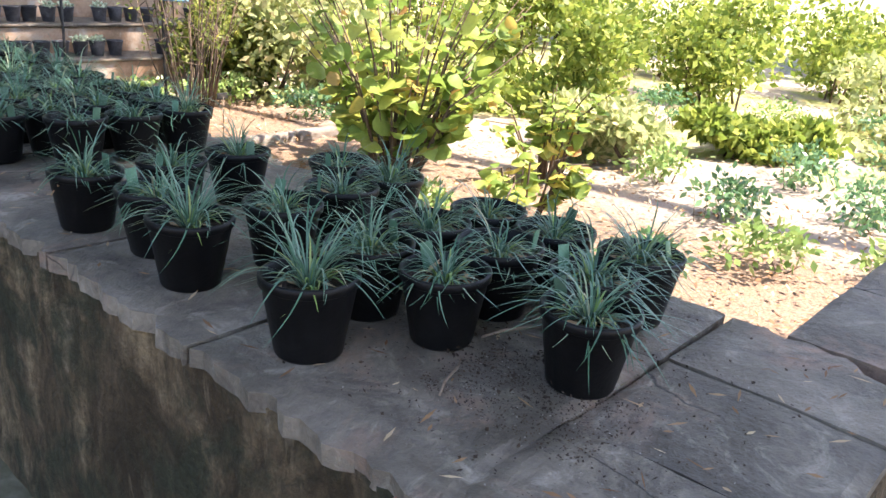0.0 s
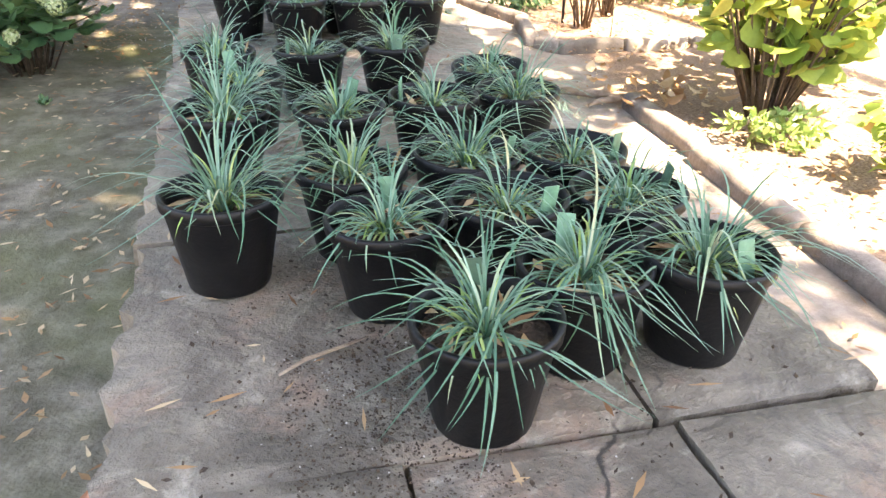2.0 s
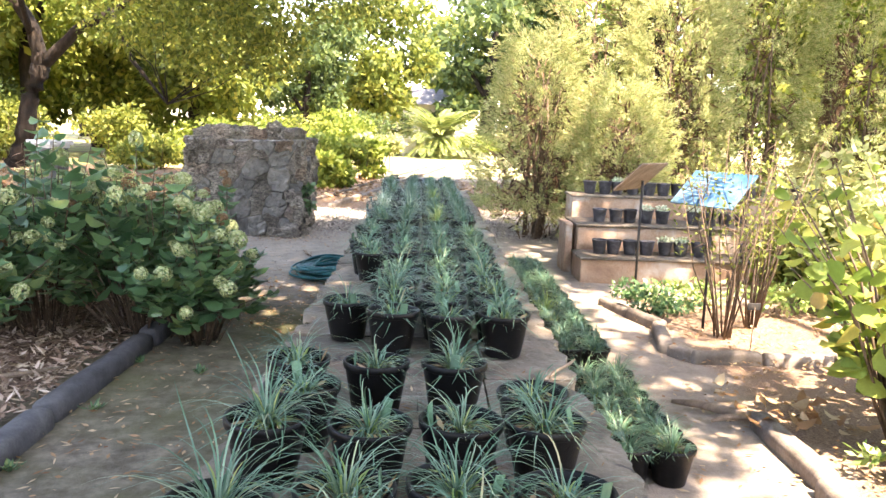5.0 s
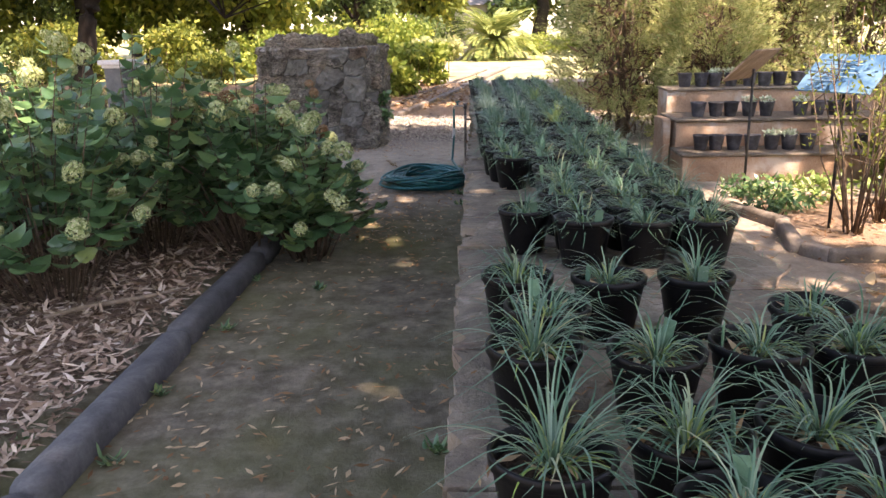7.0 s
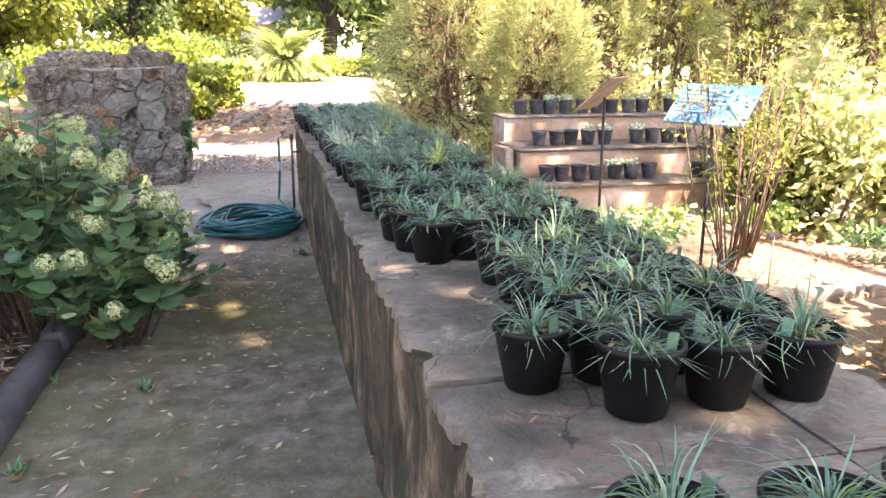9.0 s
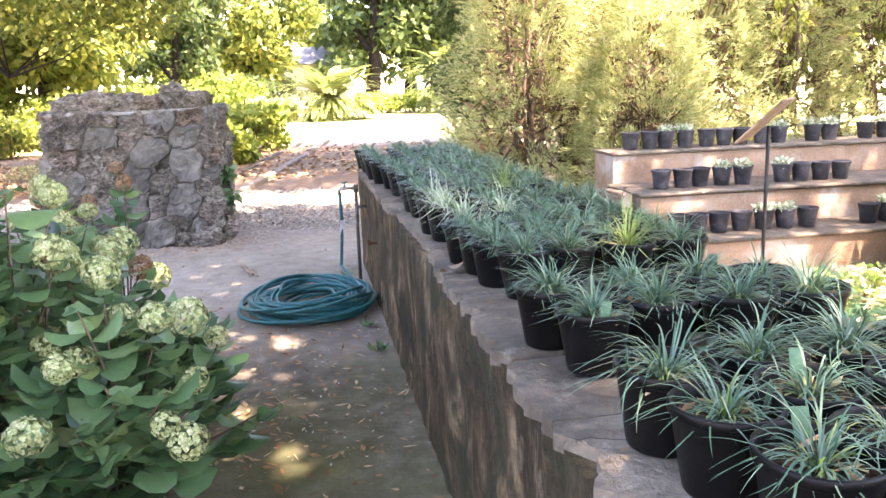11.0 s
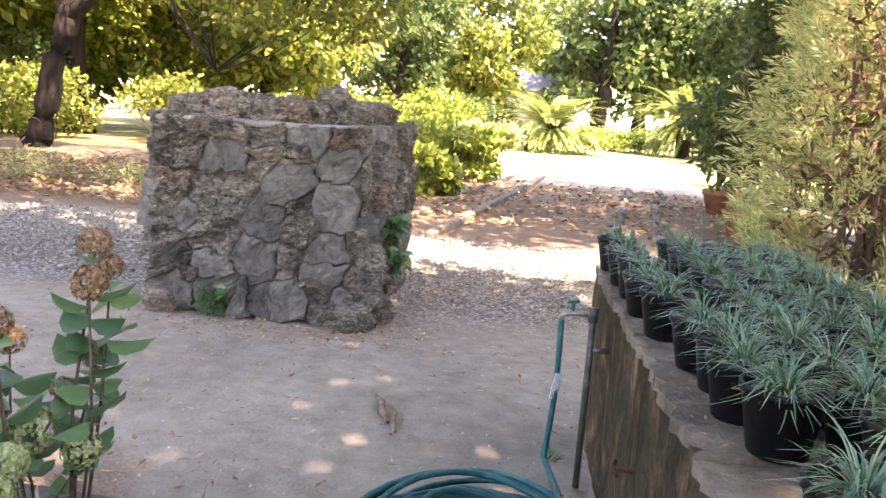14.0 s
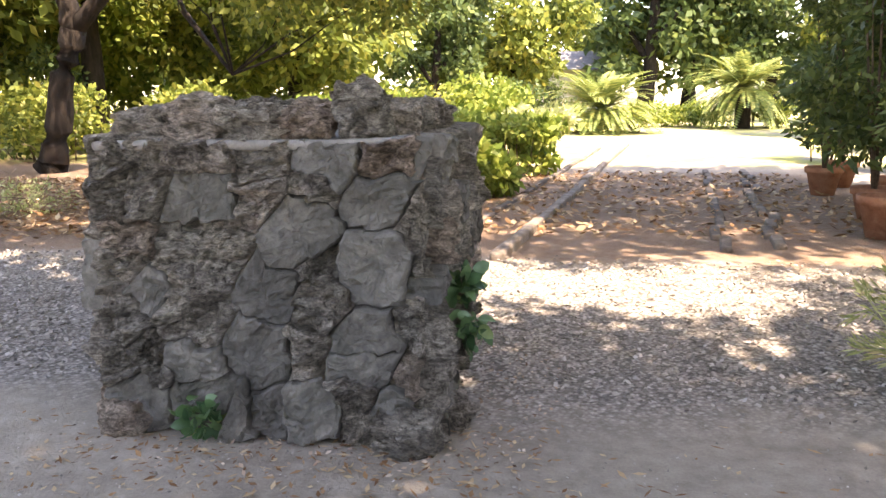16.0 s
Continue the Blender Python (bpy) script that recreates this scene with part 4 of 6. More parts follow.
def make_grass_pot(kind, seed, h=0.152, r0=0.063, r1=0.089, blades=95, reach=0.21, upright=0.5, tag_at=None, litter=True, width=0.0036, limit=1.95):
    """One potted grass, built once and then copied."""
    rng = np.random.default_rng(seed)
    top = empty("potted_grass", 0, 0, 0)
    part("pot", pot_mesh(r0, r1, h), M_POT, top, "black plastic nursery pot")
    part("soil", soil_mesh(r1 * 0.91, h * 0.80, seed), M_SOIL, top, "dark soil with bark bits")
    mat, words = {"blue": (M_GRASS, "arching blue-green blades"), "yellow": (M_GRASS_Y, "yellow-green blades"), "pale": (M_GRASS_P, "pale variegated blades")}[kind]
    V, F = tuft(rng, blades, reach, h * 0.80, width, upright, 8, limit)
    strips_part("blades", V, F, mat, top, words)
    V, F = tuft(rng, 22, reach * 0.5, h * 0.80, 0.0042, 1.0)
    strips_part("crown", V, F, M_GRASS_Y, top, "yellow-green crown shoots")
    if litter:
        n = 12
        a, r = rng.random(n) * 6.28, rng.random(n) ** 0.5 * r1 * 0.75
        C = np.stack([np.cos(a) * r, np.sin(a) * r, np.full(n, h * 0.80 + 0.008)], 1)
        D = unit(np.stack([rng.normal(size=n), rng.normal(size=n), rng.normal(size=n) * 0.15], 1))
        V, F = leaves(C, D, unit(np.cross(D, np.array([0.1, 0.1, 1.0]) + rng.normal(size=(n, 3)) * 0.2)), 0.03 + 0.03 * rng.random(n), 0.006 + 0.012 * rng.random(n))
        strips_part("leaf_litter", V, F, M_DRYLEAF, top, "dry straw and leaf bits")
    if tag_at is not None:
        bm = bmesh.new()
        block(bm, -0.0125, -0.0012, 0, 0.0125, 0.0012, 0.075, 0.001)
        ob = part("tag", bm, M_TAG, top, "green plastic plant tag")
        ob.matrix_basis = pose(math.cos(tag_at) * r1 * 0.72, math.sin(tag_at) * r1 * 0.72, h * 0.72, rng.uniform(-14, 14), rng.uniform(-12, 12), math.degrees(tag_at) + 90 + rng.uniform(-40, 40))
    return top


MODELS = {}
for i in range(7):
    MODELS["blue", i] = make_grass_pot("blue", 20 + i, blades=64 + 7 * i, reach=0.152 + 0.007 * i, upright=(0.15, 0.6, 0.35, 0.7, 0.2, 0.45, 0.05)[i], tag_at=(2.9, -1.2, 2.2, 1.1, -1.8, 0.4, -1.5)[i])
for i in range(5):
    MODELS["low", i] = make_grass_pot("blue", 80 + i, blades=128 + 12 * i, reach=0.134 + 0.006 * i, upright=(0.5, 0.8, 0.6, 0.9, 0.7)[i], tag_at=(None, -2.4, 2.8, None, 3.0)[i], width=0.0038, limit=1.85)
MODELS["tall", 0] = make_grass_pot("blue", 41, blades=85, reach=0.21, upright=1.05, tag_at=None)
MODELS["yellow", 0] = make_grass_pot("yellow", 51, blades=85, reach=0.22, upright=0.9, tag_at=-1.4)
MODELS["pale", 0] = make_grass_pot("pale", 61, blades=80, reach=0.21, upright=0.8, tag_at=None)
USED = set()
PRNG = random.Random(8)
WORDS = {"low": "low dense blue-green mondo grass in a black plastic nursery pot", "blue": "arching blue-green mondo grass in a black plastic nursery pot", "tall": "upright grey-green grass in a black plastic nursery pot", "yellow": "yellow-green grass in a black plastic nursery pot", "pale": "pale variegated grass in a black plastic nursery pot"}


def put_pot(x, y, z, kind=None, group="potted grasses on the bench", where=" on the stone bench", scale=1.0, idx=None):
    if kind is None:
        kind = "yellow" if PRNG.random() < 0.025 else ("low" if y > 5.7 or z < 0.5 else "blue")
    k = PRNG.randrange(7) if kind == "blue" else PRNG.randrange(5) if kind == "low" else 0
    if idx is not None:
        k = idx
    m = pose(x, y, z, PRNG.uniform(-1.5, 1.5), PRNG.uniform(-1.5, 1.5), PRNG.uniform(0, 360))
    src = MODELS[kind, k]
    if (kind, k) in USED:
        ob = copy_thing(src, m)
    else:
        USED.add((kind, k))
        ob = src
        ob.matrix_world = m
    s = scale * PRNG.uniform(0.97, 1.03)
    ob.scale = (s, s, s)
    tagged(ob, WORDS[kind] + where, "potted plant", group)
    return ob


BENCH_POTS = [(0.158, 2.625, "tall"), (0.455, 2.225, 4), (0.615, 2.32, 6), (0.785, 2.31, 5), (0.39, 2.505, 1), (0.58, 2.525, 0), (0.77, 2.515, 2), (0.365, 2.69, 3), (0.56, 2.715, 4), (0.755, 2.70, 0),
    (0.16, 3.03, "tall"), (0.385, 3.01, None), (0.58, 3.03, None), (0.77, 3.05, None), (0.205, 3.24, None), (0.15, 3.49, None), (0.37, 3.46, None), (0.58, 3.47, None), (0.77, 3.25, None)]
for x, y, k in BENCH_POTS:
    put_pot(x, y, BH + 0.001, k if isinstance(k, str) else ("blue" if k is not None else None), idx=k if isinstance(k, int) else None)
LEFT = [(4.18, 0.20), (5.29, 0.21), (5.47, 0.17), (5.65, 0.15), (6.05, 0.17), (6.26, 0.13), (6.73, 0.20), (6.91, 0.15), (7.09, 0.14), (7.27, 0.12), (7.54, 0.17), (7.73, 0.13), (7.91, 0.11), (8.21, 0.15), (8.40, 0.13), (8.59, 0.12), (9.07, 0.16), (9.26, 0.13), (9.45, 0.14), (9.64, 0.12), (9.95, 0.08), (10.22, 0.06), (10.50, 0.07), (10.76, 0.06), (11.05, 0.05)]
for y, x in LEFT:
    put_pot(x + 0.02, y + 0.05, BH + 0.001, "pale" if 7.5 < y < 7.95 else None)
ROWS = [4.06, 4.255, 4.45, 4.645, 4.84, 5.035, 5.36, 5.555, 5.75, 6.13, 6.325, 6.80, 6.99, 7.18, 7.37, 7.62, 7.81, 8.0, 8.37, 8.56, 8.75, 8.94, 9.16, 9.36, 9.56, 9.77, 10.0, 10.22, 10.44, 10.67, 10.90, 11.12]
for y in ROWS:
    for k in range(3):
        x = 0.385 + 0.19 * k + PRNG.uniform(-0.012, 0.012) - 0.006 * (y - 4)
        put_pot(x, y + PRNG.uniform(-0.015, 0.015), BH + 0.001, "pale" if 7.5 < y < 7.7 and k == 0 else None)
y = 4.93
while y < 10.4:
    if not 6.25 < y < 6.55:
        for x in (1.50, 1.68):
            put_pot(x + PRNG.uniform(-0.015, 0.015), y + PRNG.uniform(-0.02, 0.02), 0.0, group="potted grasses beside the bench", where=" on the ground beside the bench", scale=1.2)
    y += 0.19

# nursery pots on the shelves
def make_nursery_pot(seed, full):
    rng = np.random.default_rng(seed)
    top = empty("nursery_pot", 0, 0, 0)
    part("pot", pot_mesh(0.062, 0.085, 0.16, 20), M_DUSTY, top, "dusty black plastic pot")
    part("soil", soil_mesh(0.077, 0.135, seed), M_SOIL, top)
    # pale leaf bits stand in for soil and perlite bright with sun
    if full:
        V, F = cloud(rng, [(0, 0, 0.17, 0.08, 0.08, 0.035)], 90, 0.04, 0.025, 0.0, 0.2)
        strips_part("foliage", V, F, M_GRASS_P, top, "small pale leaves for the sunlit pot top")
    return tagged(top, "dusty black nursery pot on the shelf, pale leaves for its sunlit top" if full else "dusty black nursery pot of soil on the shelf", "pot", "nursery pots on the shelf")


NURSERY = [make_nursery_pot(70 + i, i % 2 == 1) for i in range(4)]
first = [True] * 4
for row, (yy, zz, x0, gaps) in enumerate([(10.28, 0.281, 2.46, (7, 8)), (10.82, 0.581, 2.56, (5, 10, 11)), (11.5, 0.866, 2.57, (9, 12))]):
    for k in range(19):
        if k in gaps:
            continue
        i = PRNG.choice((0, 2)) if k < 2 else PRNG.choice((0, 1, 1, 2, 3, 3))
        m = pose(x0 + 0.19 * k + PRNG.uniform(-0.02, 0.02), yy + PRNG.uniform(-0.02, 0.02), zz, 0, 0, PRNG.uniform(0, 360))
        if first[i]:
            NURSERY[i].matrix_world, first[i] = m, False
        else:
            copy_thing(NURSERY[i], m)


# ---- hose, stand pipe and tap ----
def build_hose():
    top = empty("garden_hose", -0.46, 9.95, 0)
    tagged(top, "coiled teal garden hose lying on the walkway by the bench", "hose")
    rng = random.Random(2)
    pts = []
    turns, n = 21, 34
    for k in range(turns * n):
        a = 2 * math.pi * k / n
        lay = k / (turns * n)
        r = 0.19 + 0.235 * abs(math.sin(k * 0.0437 + 1)) ** 0.8 + 0.04 * math.sin(a * 1.31 + lay * 9)
        pts.append((r * math.cos(a) + 0.03 * math.sin(lay * 21), r * 1.10 * math.sin(a) + 0.03 * math.cos(lay * 17), 0.014 + 0.15 * lay * (0.75 + 0.25 * math.sin(a * 1.7 + lay * 30))))
    # tail rises to the tap
    x, y, z = pts[-1]
    mid = (0.255, 0.60, 0.16)
    for t in np.linspace(0.1, 1, 9):
        pts.append((x + (mid[0] - x) * t, y + (mid[1] - y) * t, z + (mid[2] - z) * t ** 3))
    for t in np.linspace(0.1, 1, 9):
        pts.append((mid[0] + 0.02 * t + 0.012 * math.sin(3 * t), mid[1] + 0.07 * t, mid[2] + 0.56 * t))
    cu = bpy.data.curves.new("coil", "CURVE")
    cu.dimensions, cu.bevel_depth, cu.bevel_resolution = "3D", 0.0125, 2
    sp = cu.splines.new("POLY")
    sp.points.add(len(pts) - 1)
    for p, q in zip(sp.points, pts):
        p.co = (*q, 1)
    cu.materials.append(M_HOSE)
    ob = new("coil", cu)
    me = bpy.data.meshes.new_from_object(ob.evaluated_get(bpy.context.evaluated_depsgraph_get()))
    bpy.data.objects.remove(ob)
    for f in me.polygons:
        f.use_smooth = True
    ob = new("coil", me)
    ob.parent = top
    bm = bmesh.new()
    block(bm, -0.018, -0.002, 0, 0.018, 0.002, 0.11, 0.001)
    lab = part("paper_label", bm, M_PAPER, top, "white paper label")
    lab.matrix_basis = pose(0.27, 0.625, 0.40, 5, 8, 25)


def build_tap():
    top = empty("standpipe", -0.055, 10.64, 0)
    tagged(top, "old metal standpipe with a tap beside the bench wall", "standpipe")
    bm = bmesh.new()
    tube(bm, [(0, 0, -0.02), (0, 0, 0.4), (0, 0, 0.755)], 0.014, 12)
    part("pipe", bm, M_PIPE, top)
    bm = bmesh.new()
    tube(bm, [(0, 0, 0.715), (0, 0, 0.775)], 0.02, 12)
    part("elbow", bm, M_PIPE, top)
    bm = bmesh.new()
    tube(bm, [(0.012, 0, 0.745), (-0.06, -0.01, 0.75), (-0.115, -0.02, 0.75), (-0.13, -0.022, 0.735), (-0.13, -0.022, 0.70)], [0.011, 0.011, 0.013, 0.013, 0.012], 12)
    tap = part("tap", bm, M_BRASS, top, "dull metal tap")
    bm = bmesh.new()
    tube(bm, [(-0.085, -0.014, 0.755), (-0.085, -0.014, 0.80)], 0.008, 10)
    tube(bm, [(-0.108, -0.018, 0.795), (-0.062, -0.01, 0.80)], 0.007, 8)
    part("tap_handle", bm, M_HOSE, tap, "green tap handle")
    bm = bmesh.new()
    tube(bm, [(0.0, 0, 0.60), (0.075, 0.0, 0.60)], 0.012, 10)
    part("bracket", bm, M_PIPE, top)


build_hose()
build_tap()


def build_hook():
    top = empty("wall_hook", 0.0, 9.83, 0.46)
    tagged(top, "small rusty iron hook set in the bench wall", "hook")
    bm = bmesh.new()
    tube(bm, [(0.06, 0, 0), (-0.035, 0, 0.0)], 0.009, 8)
    part("shank", bm, M_RUST, top)
    bm = bmesh.new()
    tube(bm, [(-0.03, -0.028, -0.012), (-0.036, -0.012, -0.004), (-0.037, 0.0, 0.0), (-0.036, 0.014, 0.004), (-0.03, 0.03, 0.016)], [0.006, 0.008, 0.009, 0.008, 0.006], 8)
    part("crossbar", bm, M_RUST, top)


build_hook()


# ---- trees and shrubs ----
def tree(name, label, trunk, limbs, blobs, n, leaf, mat, bark, seed, category="tree", clump=0.25, hollow=0.3, twigs=0):
    """Tapered trunk and limbs, each a list of (x, y, z, radius); crown of many leaves."""
    rng = np.random.default_rng(seed)
    x, y = trunk[0][0], trunk[0][1]
    top = empty(name, x, y, 0)
    tagged(top, label, category)
    o = np.array([x, y, 0.0])

    def pipe(nm, line, seg):
        bm = bmesh.new()
        P, R = [], []
        for (a, b) in zip(line, line[1:]):
            for t in (0.0, 0.25, 0.5, 0.75):
                p = np.array(a[:3]) * (1 - t) + np.array(b[:3]) * t
                P.append(p + (rng.normal(size=3) * a[3] * 0.12 if t else 0) - o)
                R.append((a[3] * (1 - t) + b[3] * t) * rng.uniform(0.93, 1.08))
        P.append(np.array(line[-1][:3]) - o)
        R.append(line[-1][3])
        tube(bm, P, R, seg)
        part(nm, bm, bark, top)

    pipe("trunk", trunk, 14)
    for lb in limbs:
        pipe("limb", lb, 8)
    B = np.array(blobs, float)
    if twigs:
        ends = [np.array(lb[-1][:3]) for lb in limbs] or [np.array(trunk[-1][:3])]
        for _ in range(twigs):
            b = B[rng.integers(len(B))]
            tip = b[:3] + rand_dirs(rng, 1)[0] * b[3:6] * rng.uniform(0.4, 0.95)
            s = min(ends, key=lambda e: np.linalg.norm(e - tip))
            mid = (s + tip) / 2 + rng.normal(size=3) * 0.12
            bm = bmesh.new()
            tube(bm, [s - o, mid - o, tip - o], [0.025, 0.015, 0.005], 5)
            part("twig", bm, bark, top)
    B[:, 0] -= x
    B[:, 1] -= y
    V, F = cloud(rng, B, n, leaf[0], leaf[1], 0.3, hollow, clump=clump)
    strips_part("crown", V, F, mat, top)
    return top


# unseen trees, added to throw dappled shade over bench and walkway
for k, (tx, ty, cy, xr, seed) in enumerate([(8.6, -6.0, -0.8, 4.4, 301), (-8.6, 7.0, 7.2, 3.2, 302)]):
    rr = random.Random(seed)
    blobs = [(rr.uniform(-3.7, xr), cy + rr.uniform(-4.7, 4.3), rr.uniform(6.2, 8.2), rr.uniform(1.1, 1.8), rr.uniform(1.1, 1.8), rr.uniform(0.6, 1.0)) for _ in range(27)]
    if k == 0:
        # more unseen crowns, each set where its shadow is wanted
        blobs += [(1.4, 1.2, 7.2, 1.2, 1.2, 0.6), (3.6, 2.6, 7.2, 0.9, 0.9, 0.5), (4.2, 4.0, 7.0, 0.9, 0.9, 0.5), (3.2, 5.2, 7.4, 0.9, 0.9, 0.5), (4.6, 7.4, 7.2, 1.2, 1.1, 0.6), (6.2, 7.8, 7.0, 1.2, 1.1, 0.6), (5.4, 8.8, 7.4, 1.2, 1.1, 0.6), (7.6, 8.4, 7.2, 1.2, 1.1, 0.6)]
        blobs += [(6.8, 11.7, 7.2, 1.3, 1.1, 0.6), (8.2, 11.5, 7.3, 1.3, 1.1, 0.6), (9.6, 11.5, 7.2, 1.2, 1.1, 0.6), (2.5, -0.5, 7.2, 1.3, 1.1, 0.6), (1.7, -1.1, 7.5, 1.1, 0.9, 0.5), (3.2, 0.6, 7.3, 1.0, 0.9, 0.5), (2.3, 2.5, 7.2, 1.0, 0.9, 0.5), (2.4, 3.9, 7.3, 1.0, 0.9, 0.5), (2.2, 5.3, 7.2, 0.9, 0.9, 0.5), (1.2, 0.6, 7.2, 1.1, 1.0, 0.5), (1.0, 2.4, 7.3, 0.7, 0.7, 0.4)]
    if k == 1:
        lit = [b for b in blobs if -3.6 < b[0] < 0.8 and 2.6 < b[1] < 5.4]
        blobs = [b for b in blobs if b not in lit]
        blobs += [(rr.uniform(-5.6, -0.4), rr.uniform(9.6, 12.2), rr.uniform(6.6, 7.8), 1.3, 1.2, 0.6) for _ in range(8)]
        blobs += [(rr.uniform(-5.2, -0.6), rr.uniform(10.6, 13.4), rr.uniform(5.6, 7.0), 1.2, 1.1, 0.5) for _ in range(10)]
        blobs += [(rr.uniform(-1.6, 2.2), rr.uniform(6.4, 9.2), rr.uniform(6.6, 7.6), 1.0, 1.0, 0.5) for _ in range(4)]
    sx = 1 if tx > 0 else -1
    tree("shade_tree", "unseen leafy tree added to shade bench and walkway", [(tx, ty, 0, 0.34), (tx - 0.3 * sx, ty + 0.3, 3.0, 0.26), (tx - 1.2 * sx, ty + 1, 5.6, 0.2)],
         [[(tx - 1.2 * sx, ty + 1, 5.5, 0.18), (tx * 0.5, cy + 1.5, 6.8, 0.11), (1.5, cy + 3, 7.4, 0.04)], [(tx - 1.2 * sx, ty + 1, 5.5, 0.18), (tx * 0.45, cy - 1, 6.9, 0.11), (0.5, cy - 3, 7.4, 0.04)], [(tx - 1.2 * sx, ty + 1, 5.5, 0.18), (tx * 0.75, cy + 3, 6.6, 0.11), (tx * 0.65, cy + 8, 7.2, 0.04)]],
         blobs, 38000 if k == 0 else 26000, (0.24, 0.17), M_TREE, M_BARK, seed, clump=0.3)

# unseen tree, added to keep the litter on the left in shade
rr = random.Random(303)
tree("shade_tree", "unseen leafy tree added to shade the litter", [(-15, 18.5, 0, 0.3), (-14.6, 18.6, 3.5, 0.22), (-13, 19, 6.2, 0.15)], [[(-13, 19, 6.0, 0.13), (-8, 20, 7.2, 0.08), (-4, 20.5, 7.6, 0.03)]],
     [(rr.uniform(-12.5, -0.6), rr.uniform(15.5, 23), rr.uniform(6.9, 8.2), rr.uniform(1.1, 1.7), rr.uniform(1.1, 1.7), rr.uniform(0.5, 0.8)) for _ in range(26)] + [(rr.uniform(-9.5, -2.6), rr.uniform(14.2, 15.8), rr.uniform(7.0, 7.8), 1.3, 1.0, 0.5) for _ in range(9)], 18000, (0.26, 0.18), M_TREE, M_BARK, 303, clump=0.3)
tree("garden_tree", "dark leaning tree trunk with drooping olive-green crown", [(-11.77, 25.50, 0.00, 0.38), (-11.63, 25.50, 0.20, 0.3), (-11.32, 25.50, 1.73, 0.25), (-10.89, 25.50, 3.03, 0.26)],
     [[(-10.89, 25.50, 2.91, 0.24), (-11.06, 25.50, 3.97, 0.2), (-12.01, 25.50, 5.38, 0.13), (-13.19, 24.91, 6.56, 0.06)], [(-10.83, 25.50, 3.03, 0.2), (-9.77, 25.26, 3.97, 0.15), (-8.12, 24.91, 4.79, 0.1), (-5.76, 23.73, 5.62, 0.05)],
      [(-8.59, 24.79, 4.68, 0.08), (-7.65, 23.85, 3.14, 0.06), (-6.47, 23.14, 1.97, 0.03)], [(-11.18, 25.50, 3.85, 0.1), (-10.36, 23.14, 5.15, 0.07), (-9.30, 20.79, 5.85, 0.04)], [(-12.01, 25.50, 5.15, 0.08), (-13.42, 23.73, 5.15, 0.05), (-15.19, 21.96, 4.68, 0.03)]],
     [(-7.30, 23.14, 4.44, 1.77, 1.77, 1.18), (-5.29, 22.43, 3.97, 1.65, 1.65, 1.41), (-3.64, 22.20, 4.56, 1.53, 1.53, 1.30), (-6.23, 22.55, 5.50, 2.36, 2.36, 0.94), (-3.64, 22.91, 3.38, 1.06, 1.06, 0.82), (-9.77, 24.08, 6.80, 2.36, 2.36, 0.94), (-13.07, 24.32, 5.62, 2.59, 2.36, 1.18), (-15.42, 23.73, 4.68, 2.00, 2.00, 1.18), (-14.72, 23.61, 3.26, 1.65, 1.65, 1.06), (-1.76, 23.85, 5.15, 1.53, 1.53, 0.94), (-17.78, 24.32, 3.97, 2.12, 2.12, 1.53), (-16.84, 24.32, 2.44, 1.41, 1.41, 0.94)],
     30000, (0.15, 0.08), M_TREE, M_BARK, 311, twigs=60)
tree("garden_tree", "straight grey tree trunk behind the leaning tree", [(-14.2, 31.8, 0, 0.5), (-14.3, 31.8, 0.7, 0.33), (-14.3, 31.8, 4.6, 0.27)], [[(-13.9, 31, 4.4, 0.25), (-12, 30, 6.5, 0.1)]],
     [(-13.5, 31, 6.0, 3.2, 2.6, 1.5), (-10.5, 31, 5.6, 2.4, 2.2, 1.4), (-17, 31, 5.4, 2.6, 2.4, 1.6)], 9000, (0.26, 0.15), M_TREE_Y, M_BARK, 312)
tree("garden_tree", "tall reddish-brown tree trunk with fresh green leaves", [(7.8, 16, 0, 0.27), (7.75, 16, 1.6, 0.21), (8.0, 16, 4.1, 0.2), (8.3, 16, 7, 0.15)], [[(8.0, 16, 3.8, 0.1), (6.6, 15.5, 5, 0.05)], [(8.1, 16, 4.6, 0.1), (9.5, 15.2, 5.8, 0.05)]],
     [(7.0, 14.8, 4.4, 1.4, 1.2, 1.1), (9.0, 14.8, 4.6, 1.5, 1.3, 1.2), (8.6, 14.2, 3.2, 1.0, 0.9, 0.8), (10.4, 15, 3.4, 1.4, 1.2, 1.2), (6.6, 16, 5.6, 1.8, 1.6, 1.0)], 9000, (0.15, 0.09), M_TREE_Y, M_BARK_RED, 313, twigs=24)
